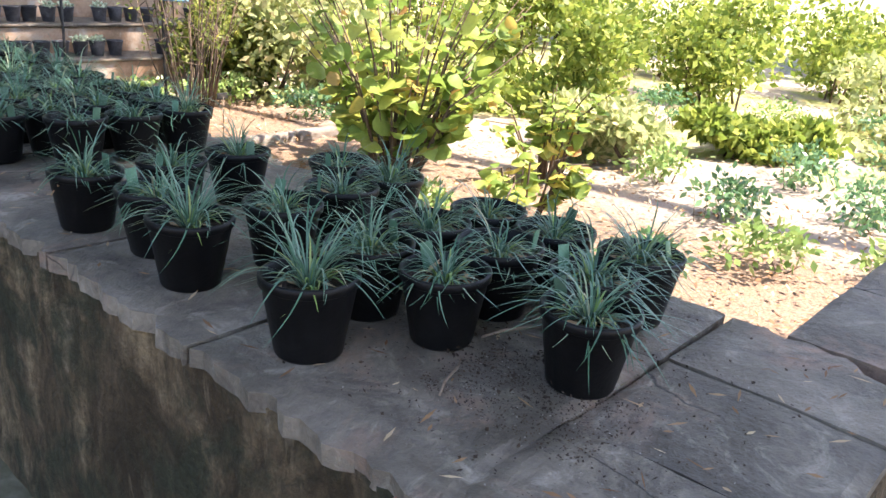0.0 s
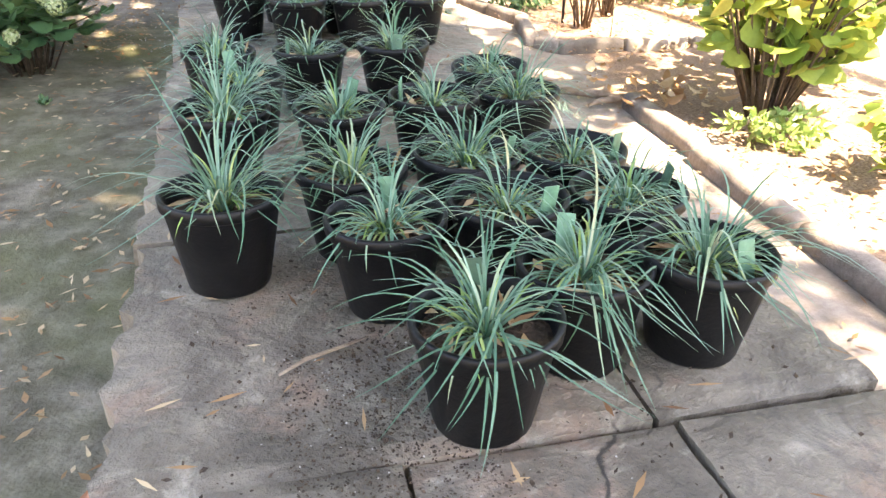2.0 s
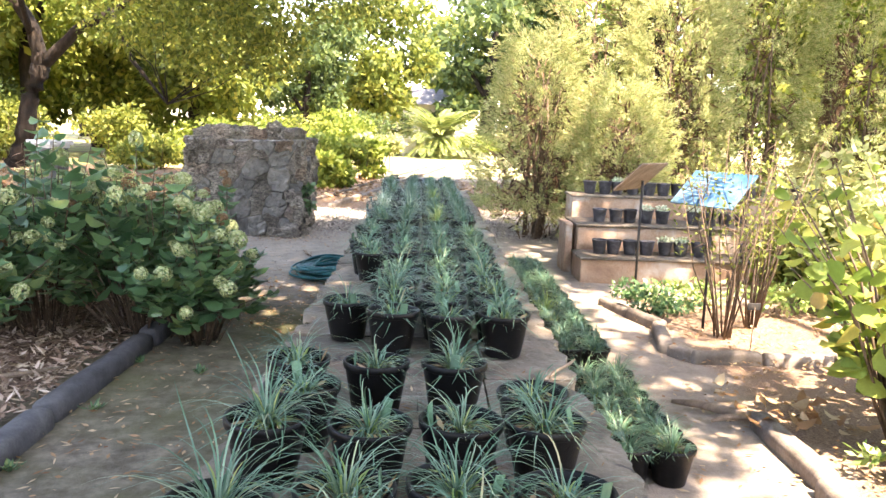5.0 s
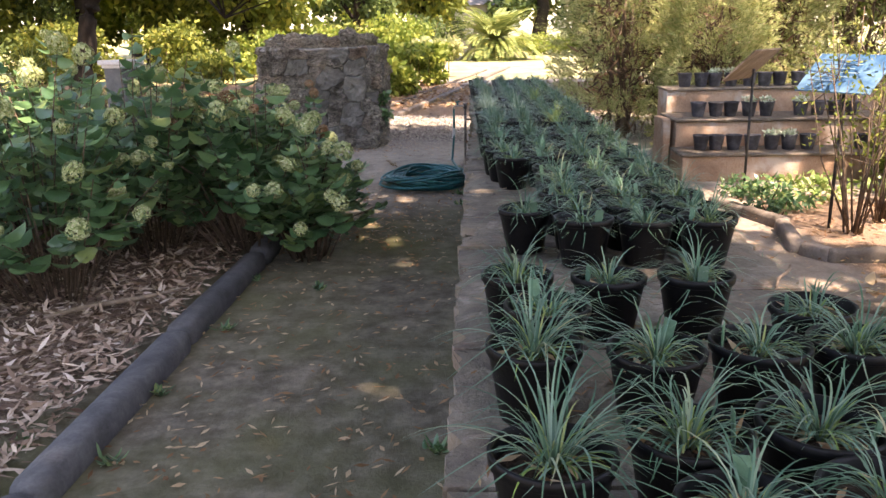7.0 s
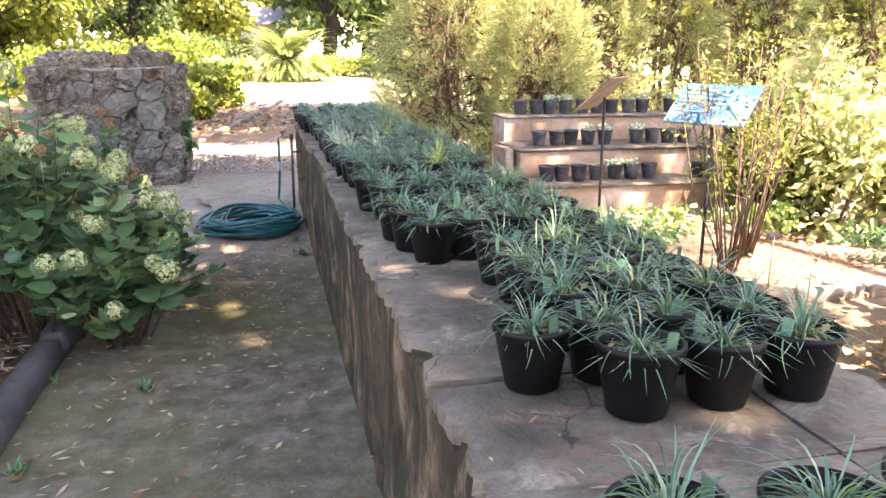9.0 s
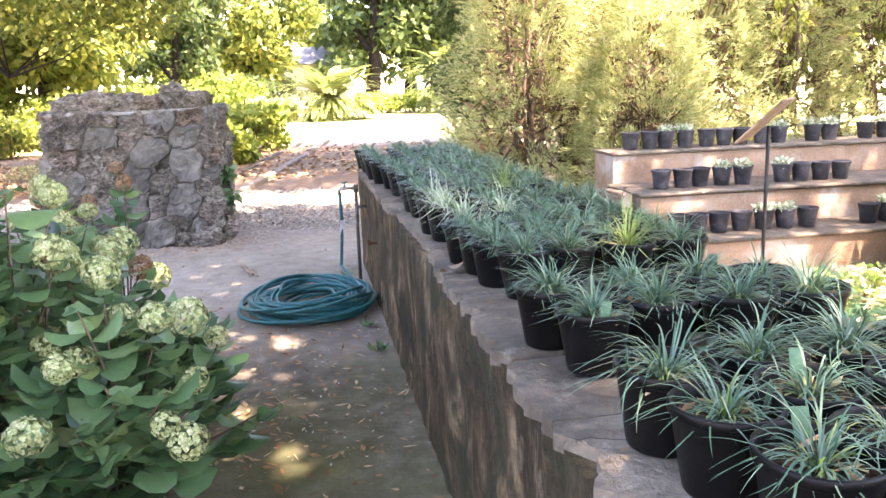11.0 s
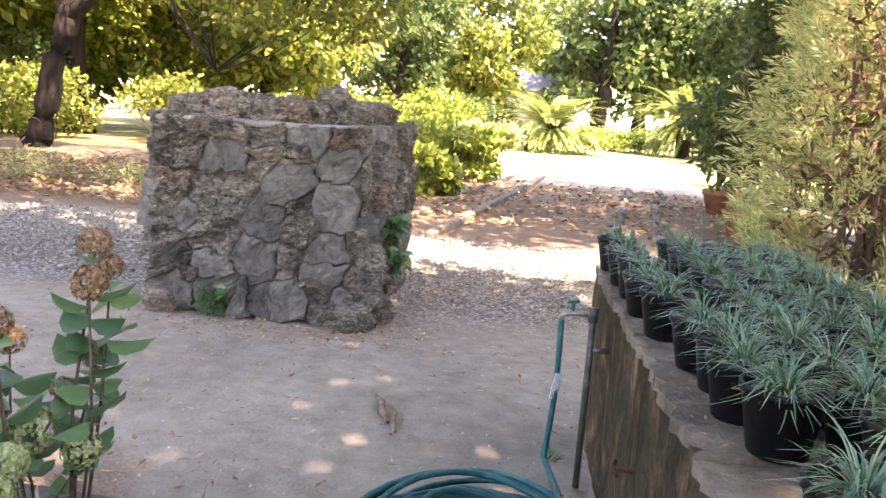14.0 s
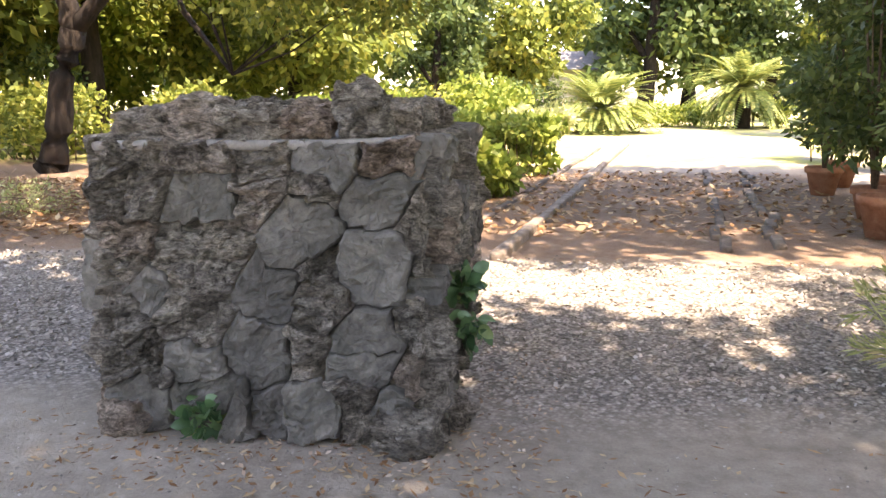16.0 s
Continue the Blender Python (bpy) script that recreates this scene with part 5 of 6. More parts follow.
# trunk is real; its crown, out of view, is spread to shade the far path
tree("garden_tree", "massive dark tree trunk rising behind the junipers", [(5.0, 18.6, 0, 0.6), (4.95, 18.6, 3, 0.52), (4.9, 18.6, 6, 0.5), (5.2, 18.6, 9, 0.4)], [[(4.9, 18.6, 5, 0.2), (3.2, 18, 6.4, 0.1)]],
     [(2.8, 18.3, 7.6, 2.2, 2.0, 0.9), (1.0, 17.4, 7.2, 1.6, 1.6, 0.8), (5.4, 17.2, 7.4, 2.2, 2, 1.0), (1.8, 20.2, 7.4, 1.8, 1.6, 0.8), (4.4, 21.2, 7.8, 2.0, 1.8, 0.8), (6.4, 19.8, 7.6, 1.8, 1.8, 0.9), (3.0, 23.0, 7.8, 1.8, 1.6, 0.8), (5.8, 23.2, 7.8, 1.8, 1.6, 0.8), (1.6, 14.4, 7.6, 1.5, 1.1, 0.6), (3.6, 15.2, 7.8, 1.6, 1.2, 0.6), (5.8, 14.8, 7.6, 1.5, 1.1, 0.6), (7.4, 16.6, 7.8, 1.6, 1.2, 0.6), (2.6, 16.6, 8.0, 1.4, 1.1, 0.6)], 26000, (0.22, 0.13), M_TREE_D, M_BARK, 314)


def shrub(name, label, blobs, n, leaf, mat, seed, stems=10, clump=0.25, hollow=0.25, category="shrub", stem_r=0.018, bark=None, kind="diamond"):
    rng = np.random.default_rng(seed)
    B = np.array(blobs, float)
    x, y = B[:, 0].mean(), B[:, 1].mean()
    top = empty(name, x, y, 0)
    tagged(top, label, category)
    B[:, 0] -= x
    B[:, 1] -= y
    for k in range(stems):
        bm = bmesh.new()
        b = B[k % len(B)]
        tip = b[:3] + rng.normal(size=3) * b[3:6] * 0.4
        foot = np.array([b[0] * 0.75 + rng.normal() * 0.08, b[1] * 0.75 + rng.normal() * 0.08, -0.02])
        mid = foot * 0.45 + tip * 0.55 + rng.normal(size=3) * 0.06
        tube(bm, [foot, mid, tip], [stem_r, stem_r * 0.75, stem_r * 0.35], 6)
        part("stem", bm, bark or M_TWIG, top)
    V, F = cloud(rng, B, n, leaf[0], leaf[1], 0.1, hollow, clump=clump, kind=kind)
    strips_part("foliage", V, F, mat, top)
    return top


# juniper thicket behind the shelves
def juniper(x, y, h, w, seed, sprays=560, needles=46):
    """Many upswept feathery sprays over a dark tangle of dead twigs, put in to darken the gaps."""
    rng = np.random.default_rng(seed)
    top = empty("juniper", x, y, 0)
    tagged(top, "feathery olive-green juniper with some browned sprays", "conifer")
    for k in range(6):
        bm = bmesh.new()
        a, r = rng.random() * 6.28, w * rng.uniform(0.1, 0.4)
        z = h * rng.uniform(0.4, 0.85)
        foot = np.array([math.cos(a) * 0.12, math.sin(a) * 0.12, -0.03])
        tip = np.array([math.cos(a) * r, math.sin(a) * r, z])
        tube(bm, [foot, foot * 0.5 + tip * 0.5 + rng.normal(size=3) * 0.1, tip], [0.04, 0.025, 0.008], 6)
        part("stem", bm, M_TWIG, top)
    a = rng.random(sprays) * 6.28
    z = h * (0.05 + 0.95 * rng.random(sprays))
    lump = 0.8 + 0.3 * np.sin(a * 3 + z * 2.1 + seed) * np.sin(z * 3.3 + a + seed)
    r = w * (1 - 0.55 * (z / h) ** 2) * lump * (0.62 + 0.38 * rng.random(sprays))
    C = np.stack([np.cos(a) * r, np.sin(a) * r, z], 1)
    A = unit(np.stack([np.cos(a), np.sin(a), rng.uniform(-0.1, 1.1, sprays)], 1) + rng.normal(size=(sprays, 3)) * 0.3)
    L = rng.uniform(0.22, 0.46, sprays)
    C, A, L = np.repeat(C, needles, 0), np.repeat(A, needles, 0), np.repeat(L, needles)
    m = len(C)
    t, R = rng.random(m), rand_dirs(rng, m)
    R = unit(R - A * (R * A).sum(1, keepdims=True))
    P = C + A * (L * t)[:, None] + R * (0.085 * (1 - t) * rng.random(m) ** 0.5)[:, None]
    D = unit(A + R * rng.uniform(0.2, 0.9, m)[:, None])
    V, F = leaves(P, D, unit(np.cross(D, rand_dirs(rng, m))), 0.06 + 0.04 * rng.random(m), 0.014)
    strips_part("sprays", V, F, M_JUNI, top)
    V, F = cloud(rng, [(0, 0, h * 0.3, w * 0.6, w * 0.6, h * 0.3), (0, 0, h * 0.62, w * 0.45, w * 0.45, h * 0.3)], 1000, 0.2, 0.03, 0.2, 0.1)
    strips_part("inner_thicket", V, F, M_JUNI_DEAD, top, "brown dead inner twigs")


for k, (jx, jy, jh, jw) in enumerate([(2.15, 13.6, 3.0, 1.1), (3.0, 14.4, 4.8, 1.35), (4.3, 13.8, 4.0, 1.3), (5.7, 14.3, 4.8, 1.4), (7.1, 13.8, 4.0, 1.3), (8.6, 13.6, 3.7, 1.3), (3.3, 12.85, 2.3, 0.85), (5.0, 16.4, 5.8, 1.5)]):
    juniper(jx, jy, jh, jw, 400 + k)

# sunny shrubs and hedges beyond
SHRUBS = [(-13.5, 28.5, 1.6, 1.8, "T"), (-17.2, 26, 1.8, 2.0, "T"), (-10.6, 30, 1.4, 1.6, "T"), (-20.5, 30, 1.8, 2.2, "T"), (-15.5, 30, 2.2, 1.8, "D"), (-8.4, 27, 0.7, 1.2, "T"),
    (-3.4, 27, 1.1, 1.4, "Y"), (-1.8, 26, 0.8, 1.1, "Y"), (-5.6, 28, 1.3, 1.7, "Y"), (-2.6, 31, 1.5, 1.6, "Y"), (-1.2, 29.5, 0.9, 1.0, "J"), (-1.95, 21.8, 0.6, 0.65, "Y"), (-8, 32, 1.2, 1.8, "Y"), (-12, 35, 1.2, 2.2, "Y"), (-17, 33, 1.3, 2.2, "Y")]
SHRUBS += [(-20, 27, 1.3, 1.8, "T"), (-6, 38, 1.6, 2.2, "T"), (-3.2, 41, 1.5, 2.0, "D"), (-0.8, 58, 2.0, 2.6, "D"), (-3.6, 57, 2.2, 2.6, "T"),
    (3.8, 52, 1.0, 2.2, "Y"), (6.5, 53, 1.0, 2.0, "Y"), (9.5, 52, 1.1, 2.2, "Y"), (6.4, 26.5, 2.2, 1.3, "T"), (7.4, 24.6, 2.4, 1.3, "T"), (5.6, 29, 2.0, 1.2, "T"), (9.0, 28, 2.4, 1.6, "T"), (8.6, 32, 2.2, 1.8, "Y")]
SHRUBS += [(5.6, 8.4, 0.8, 0.9, "J"), (5.0, 9.0, 1.2, 0.9, "J"), (4.5, 9.3, 0.9, 0.6, "T"), (6.8, 7.0, 0.9, 1.1, "Y"), (8.4, 8.2, 1.3, 1.3, "Y"), (7.4, 10.2, 1.3, 1.2, "J"), (9.6, 6.0, 1.0, 1.2, "Y"), (10.6, 3.6, 0.8, 1.2, "J"), (11.8, 8.4, 1.5, 1.6, "Y"), (12.8, 5.2, 1.2, 1.5, "Y"), (5.6, 5.2, 0.35, 0.6, "J"), (7.0, 4.4, 0.3, 0.7, "Y"), (8.4, 3.0, 0.3, 0.8, "J"), (14.5, 3.0, 1.2, 1.8, "Y"), (13, 11, 1.8, 1.8, "T"), (10.2, 11.4, 1.8, 1.6, "T")]
KIND = {"Y": (M_TREE_Y, "sunlit yellow-green leafy garden shrub"), "T": (M_TREE, "loose olive-green leafy garden shrub"), "D": (M_TREE_D, "dense dark green garden shrub"), "J": (M_JUNI, "pale grey-green feathery garden shrub")}
rr = random.Random(45)
for k, (sx, sy, sh, sw, kind) in enumerate(SHRUBS):
    blobs = [(sx + rr.uniform(-0.6, 0.6) * sw, sy + rr.uniform(-0.6, 0.6) * sw, sh * (rr.uniform(0.3, 1.15) if sy > 16 else rr.uniform(0.12, 1.1)), sw * rr.uniform(0.3, 0.55), sw * rr.uniform(0.3, 0.55), sh * rr.uniform(0.25, 0.42)) for _ in range(9)]
    far = 1.0 if sy < 16 else 1.7
    shrub("shrub", KIND[kind][1], blobs, 2600 if far > 1 else 3600, (0.10 * far, 0.06 * far), KIND[kind][0], 450 + k, 9, 0.3)

# far trees, all round
FAR_TREES = []
rr = random.Random(46)


def far_tree(seed, mat):
    r2 = random.Random(seed)
    blobs = [(r2.uniform(-2.6, 2.6), r2.uniform(-2.2, 2.2), r2.uniform(2.8, 8.2), r2.uniform(1.0, 1.9), r2.uniform(1.0, 1.7), r2.uniform(0.7, 1.2)) for _ in range(16)]
    blobs += [(r2.uniform(-2.6, 2.6), r2.uniform(-1, 1), r2.uniform(1.6, 3.0), 0.9, 0.9, 0.6) for _ in range(4)]
    return tree("garden_tree", "tall leafy garden tree with a loose rounded crown", [(0, 0, 0, 0.34), (0.1, 0, 2.4, 0.26), (0.3, 0.1, 5.5, 0.15)], [[(0.1, 0, 2.3, 0.16), (-1.4, 0.3, 4.4, 0.07)], [(0.2, 0, 3, 0.15), (1.8, 0.2, 5.2, 0.06)]], blobs, 7600, (0.36, 0.2), mat, M_BARK, seed, clump=0.28)


models = [far_tree(501, M_TREE), far_tree(502, M_TREE_Y), far_tree(503, M_TREE_D)]
spots = [(-27, 26, 0), (-22, 36, 0), (-16, 42, 1), (-10.5, 40, 0), (-6.5, 47, 2), (-12, 52, 0), (-3.4, 55, 0), (-19, 55, 1), (4.8, 62, 2), (8, 66, 0), (12.5, 62, 2), (17, 58, 0), (11.5, 41, 0), (14.5, 34, 0)]
spots += [(13.5, 26, 1), (11, 20.5, 0), (15.5, 19, 1), (16, 12.5, 1), (18.5, 6, 0), (20, -2, 1), (-30, 40, 2), (-34, 18, 0), (23, 30, 0), (24, 45, 2), (-25, 62, 0), (2, 80, 0), (-9, 75, 1), (15, 80, 0), (-17.5, 29.5, 0), (-16.2, 35, 1), (-13, 37, 0), (-21, 23, 0), (-9, 34, 0), (-20, 12, 0), (-21, -4, 1), (-10, -16, 0), (3, -18, 2), (14, -13, 0)]
for k, (tx, ty, i) in enumerate(spots):
    m = pose(tx, ty, 0, 0, 0, rr.uniform(0, 360))
    if k in (0, 2, 4):
        i = (0, 1, 2)[k // 2]
        models[i].matrix_world = m
        ob = models[i]
    else:
        ob = copy_thing(models[i], m)
    s = rr.uniform(0.85, 1.3) * (1.25 if ty > 50 else 1)
    ob.scale = (s, s, s)
    ob["group"] = "garden trees"


# ---- hydrangeas ----
def flower_mesh(seed, n=110, r=0.056):
    rng = np.random.default_rng(seed)
    d = rand_dirs(rng, n)
    d[:, 2] = d[:, 2] * 0.9 + 0.25
    d = unit(d)
    C = d * np.array([r, r, r * 0.85]) * (0.85 + 0.2 * rng.random(n))[:, None]
    V, F = [], []
    for k in range(4):
        t0 = unit(np.cross(d, rand_dirs(rng, n)))
        D = unit(t0 + d * 0.25)
        a, b = leaves(C, D, unit(np.cross(D, d)), 0.0108, 0.0112)
        F.append(b + sum(len(v) for v in V))
        V.append(a)
    return np.concatenate(V), np.concatenate(F)


FLOWERS = [flower_mesh(600 + i, 165 + 18 * i, 0.046 + 0.005 * i) for i in range(3)]
FMESH = {}


def flower_head(parent, loc, rng, brown):
    i = int(rng.integers(3))
    key = (i, brown)
    if key not in FMESH:
        FMESH[key] = strips_part("flower_head", *FLOWERS[i], M_PETAL_B if brown else M_PETAL, parent, "faded brown flower head" if brown else "greenish-cream flower head")
        ob = FMESH[key]
    else:
        ob = new("flower_head", FMESH[key].data)
        ob.parent = parent
        ob["label"] = FMESH[key]["label"]
    s = rng.uniform(0.8, 1.25) * (0.8 if brown else 1)
    ob.matrix_basis = Matrix.LocRotScale(loc, Euler(rng.uniform(-0.7, 0.7, 3)), (s, s, s * rng.uniform(0.95, 1.4)))


def hydrangea(x, y, stems, spread, height, seed, flowers=0.7, brown=0.0, leafn=15, leaf_len=0.165, droop=0.6):
    rng = np.random.default_rng(seed)
    top = empty("hydrangea", x, y, 0)
    tagged(top, "hydrangea bush with broad green leaves and fading flower heads", "hydrangea", "hydrangeas beside the walkway")
    C, D, L = [], [], []
    heads = []
    for k in range(stems):
        bm = bmesh.new()
        a = rng.random() * 2 * math.pi
        out = spread * rng.random() ** 0.6
        tip = np.array([math.cos(a) * out, math.sin(a) * out, height * (1.0 - droop * (out / spread) ** 2) * rng.uniform(0.62, 1.05)])
        foot = np.array([math.cos(a) * out * 0.25, math.sin(a) * out * 0.25, -0.02])
        P = [foot, foot * 0.5 + tip * 0.5 + np.array([0, 0, 0.12 * height]) + rng.normal(size=3) * 0.03, tip]
        tube(bm, P, [0.0065, 0.005, 0.003], 5)
        part("stem", bm, M_TWIG, top)
        for i in range(leafn):
            t = 0.42 + 0.58 * (i + rng.random()) / leafn
            q = P[0] * (1 - t) ** 2 + 2 * P[1] * t * (1 - t) + P[2] * t * t
            b = rng.random() * 6.28
            C.append(q)
            D.append([math.cos(b), math.sin(b), rng.uniform(-0.35, 0.35)])
            L.append(leaf_len * rng.uniform(0.55, 1.15) * (1 if t < 0.9 else 0.7))
        if rng.random() < flowers:
            heads.append((tip + np.array([0, 0, 0.03]), rng.random() < brown))
    C, D, L = np.array(C), unit(np.array(D)), np.array(L)
    U = unit(np.cross(D, np.array([0, 0, 1.0]) + rng.normal(size=(len(D), 3)) * 0.35))
    V, F = leaves(C, D, U, L * 0.9, L * 0.7, 0.2, "ovate")
    strips_part("leaves", V, F, M_HYD, top)
    for loc, br in heads:
        flower_head(top, Vector(loc), rng, br)
    return top


for k, (x, y, s, sp, h, br) in enumerate([(-2.5, 6.2, 60, 0.9, 1.5, 0.05), (-3.5, 6.0, 60, 0.9, 1.5, 0.05), (-1.58, 7.3, 70, 0.85, 1.42, 0.08), (-2.3, 7.2, 56, 0.85, 1.55, 0.08), (-1.14, 7.15, 52, 0.56, 1.0, 0.05), (-3.0, 7.4, 60, 0.9, 1.52, 0.1), (-4.2, 7.2, 50, 0.9, 1.52, 0.1), (-1.75, 8.25, 50, 0.62, 1.12, 0.15), (-2.7, 8.7, 50, 0.75, 1.2, 0.3), (-5.0, 6.2, 50, 0.9, 1.3, 0.1), (-3.8, 8.6, 44, 0.8, 1.2, 0.2)]):
    hydrangea(x, y, s, sp, h, 700 + k, 0.4, br)
hydrangea(-1.6, 9.42, 9, 0.5, 1.08, 731, 1.0, 1.0, 11, 0.14, 0.4)
hydrangea(-1.85, 9.3, 12, 0.4, 0.95, 732, 0.9, 0.7, 7, 0.11, 0.4)


# ---- lime-leaved plant by the kerb ----
def big_leaf_plant(x, y, seed, stems, spread, height, leaf_len, label):
    rng = np.random.default_rng(seed)
    top = empty("broadleaf_shrub", x, y, 0)
    tagged(top, label, "shrub")
    C, D, L = [], [], []
    for k in range(stems):
        bm = bmesh.new()
        a = rng.random() * 6.28
        out = spread * rng.random() ** 0.5
        tip = np.array([math.cos(a) * out, math.sin(a) * out, height * rng.uniform(0.45, 1.05)])
        foot = np.array([math.cos(a), math.sin(a), 0]) * 0.08
        mid = (foot + tip) / 2 + np.array([0, 0, 0.2])
        tube(bm, [foot, mid, tip], [0.010, 0.007, 0.003], 5)
        part("stem", bm, M_TWIG, top)
        for i in range(12):
            t = 0.3 + 0.7 * (i + rng.random()) / 12
            C.append(foot * (1 - t) ** 2 + 2 * mid * t * (1 - t) + tip * t * t + rng.normal(size=3) * 0.03)
            b = rng.random() * 6.28
            D.append([math.cos(b), math.sin(b), rng.uniform(-1.6, 0.0)])
            L.append(leaf_len * rng.uniform(0.45, 1.0) * (1.75 - 1.05 * t))
    D = unit(np.array(D))
    U = unit(np.cross(D, np.array([0, 0, 1.0]) + rng.normal(size=(len(D), 3)) * 0.4))
    V, F = leaves(np.array(C), D, U, np.array(L), np.array(L) * 0.85, 0.18, "ovate")
    strips_part("leaves", V, F, M_BIG, top)


big_leaf_plant(3.1, 5.35, 801, 48, 0.85, 1.55, 0.16, "tall lime-green shrub with broad drooping yellowing leaves")
big_leaf_plant(3.75, 6.0, 802, 34, 0.8, 1.65, 0.135, "tall lime-green shrub with broad drooping yellowing leaves")
big_leaf_plant(3.3, 4.4, 803, 14, 0.45, 0.5, 0.12, "lime-green shrub with broad yellowing leaves")
big_leaf_plant(4.4, 5.0, 804, 18, 0.6, 0.75, 0.12, "lime-green shrub with broad yellowing leaves")


# ---- twiggy shrub by the sign ----
def twiggy(x, y, seed):
    rng = np.random.default_rng(seed)
    top = empty("twiggy_shrub", x, y, 0)
    tagged(top, "upright multi-stemmed shrub with thin bare brown stems", "shrub")
    C = []
    for k in range(17):
        bm = bmesh.new()
        a, out = rng.random() * 6.28, 0.5 * rng.random() ** 0.7
        tip = np.array([math.cos(a) * out, math.sin(a) * out, rng.uniform(0.9, 1.7)])
        foot = np.array([math.cos(a), math.sin(a), 0]) * 0.07 * rng.random()
        mid = foot * 0.55 + tip * 0.45 + rng.normal(size=3) * 0.04
        tube(bm, [foot, mid, tip], [0.009, 0.006, 0.003], 5)
        for j in range(3):
            t2 = mid + (tip - mid) * rng.uniform(0.2, 0.8)
            e = t2 + rng.normal(size=3) * 0.13 + np.array([0, 0, 0.15])
            tube(bm, [t2, e], [0.004, 0.002], 4)
            C += [e + rng.normal(size=3) * 0.06 for _ in range(12)]
        part("stem", bm, M_TWIG, top)
    C = np.array(C)
    D = rand_dirs(rng, len(C))
    V, F = leaves(C, D, unit(np.cross(D, rand_dirs(rng, len(C)))), 0.045, 0.02)
    strips_part("leaves", V, F, M_TREE, top)


twiggy(2.98, 7.75, 811)
twiggy(3.35, 8.1, 812)
for k, (x, y, s) in enumerate([(2.75, 8.5, 0.25), (3.2, 8.9, 0.3), (2.7, 9.1, 0.22), (3.9, 8.6, 0.35), (4.3, 7.6, 0.35), (2.9, 4.9, 0.2), (3.2, 3.4, 0.22), (3.9, 3.0, 0.3), (4.7, 3.6, 0.35), (4.4, 2.3, 0.28), (5.4, 2.8, 0.4), (5.2, 4.3, 0.4), (6.2, 3.6, 0.4), (6.4, 2.2, 0.35), (7.2, 3.0, 0.45), (6.2, 5.4, 0.45), (7.6, 5.6, 0.5), (8.4, 4.6, 0.5), (9.2, 3.6, 0.5), (8.8, 2.2, 0.45)]):
    shrub("low_herb", "low spreading green herb in the bed", [(x + 0.15 * i, y + 0.1 * (i % 2), s * 0.45, s * 0.8, s * 0.8, s * 0.4) for i in range(-1, 2)], 420, (0.06, 0.03), M_GRASS_Y if k % 2 else M_HYD, 820 + k, 4, 0.3, category="plant", stem_r=0.005)


# ---- cycads ----
def cycad(x, y, seed, height, reach, lab):
    rng = np.random.default_rng(seed)
    top = empty("cycad", x, y, 0)
    tagged(top, lab, "cycad")
    bm = bmesh.new()
    tube(bm, [(0, 0, -0.05), (0, 0, height * 0.5), (0, 0, height)], [0.4, 0.36, 0.3], 14)
    part("trunk", bm, M_BARK, top)
    V, F = [], []
    n0 = 0
    for k in range(150):
        a, lift = rng.random() * 6.28, rng.uniform(-0.45, 1.15)
        h = np.array([math.cos(a), math.sin(a), 0])
        p = np.array([0, 0, height])
        ang, C, D, U = lift, [], [], []
        for j in range(22):
            ang -= 0.045
            d = h * math.cos(ang) + np.array([0, 0, 1]) * math.sin(ang)
            p = p + d * reach / 22
            s = np.cross(d, [0, 0, 1.0])
            s /= np.linalg.norm(s)
            for sg in (-1, 1):
                C.append(p)
                D.append(s * sg + d * 0.5)
                U.append(d)
        C, D = np.array(C), unit(np.array(D))
        t = np.repeat(np.linspace(0, 1, 22), 2)
        a1, b1 = leaves(C, D, np.array(U), 0.40 * np.sin(0.4 + 2.4 * t), 0.13)
        V.append(a1)
        F.append(b1 + n0)
        n0 += len(a1)
    strips_part("fronds", np.concatenate(V), np.concatenate(F), M_CYCAD, top)


cycad(1.1, 45, 831, 1.0, 3.0, "large sunlit cycad with arching fronds and thick trunk")
cycad(8.1, 50, 832, 1.9, 3.0, "tall cycad with arching fronds")


# ---- pedestals, signs, far things ----
def pedestal(name, x, y, w, h, mat, label, rz=0):
    top = empty(name, x, y, 0, rz)
    tagged(top, label, "pedestal")
    bm = bmesh.new()
    block(bm, -w / 2 - 0.02, -w / 2 - 0.02, -0.03, w / 2 + 0.02, w / 2 + 0.02, 0.16, 0.012)
    part("plinth", bm, mat, top)
    bm = bmesh.new()
    block(bm, -w / 2, -w / 2, 0.15, w / 2, w / 2, h - 0.11, 0.012)
    part("shaft", bm, mat, top)
    bm = bmesh.new()
    block(bm, -w / 2 - 0.02, -w / 2 - 0.02, h - 0.12, w / 2 + 0.02, w / 2 + 0.02, h - 0.07, 0.01)
    block(bm, -w / 2 - 0.06, -w / 2 - 0.06, h - 0.07, w / 2 + 0.06, w / 2 + 0.06, h, 0.015)
    part("cap", bm, M_WHITE, top, "pale moulded cap")


pedestal("pedestal", -5.40, 14.05, 0.36, 1.21, M_PEDESTAL, "square dark grey rendered pedestal with a pale moulded cap", -20)
pedestal("pedestal", -0.47, 45.0, 0.7, 0.98, M_WHITE, "white rendered pedestal in front of the cycad")


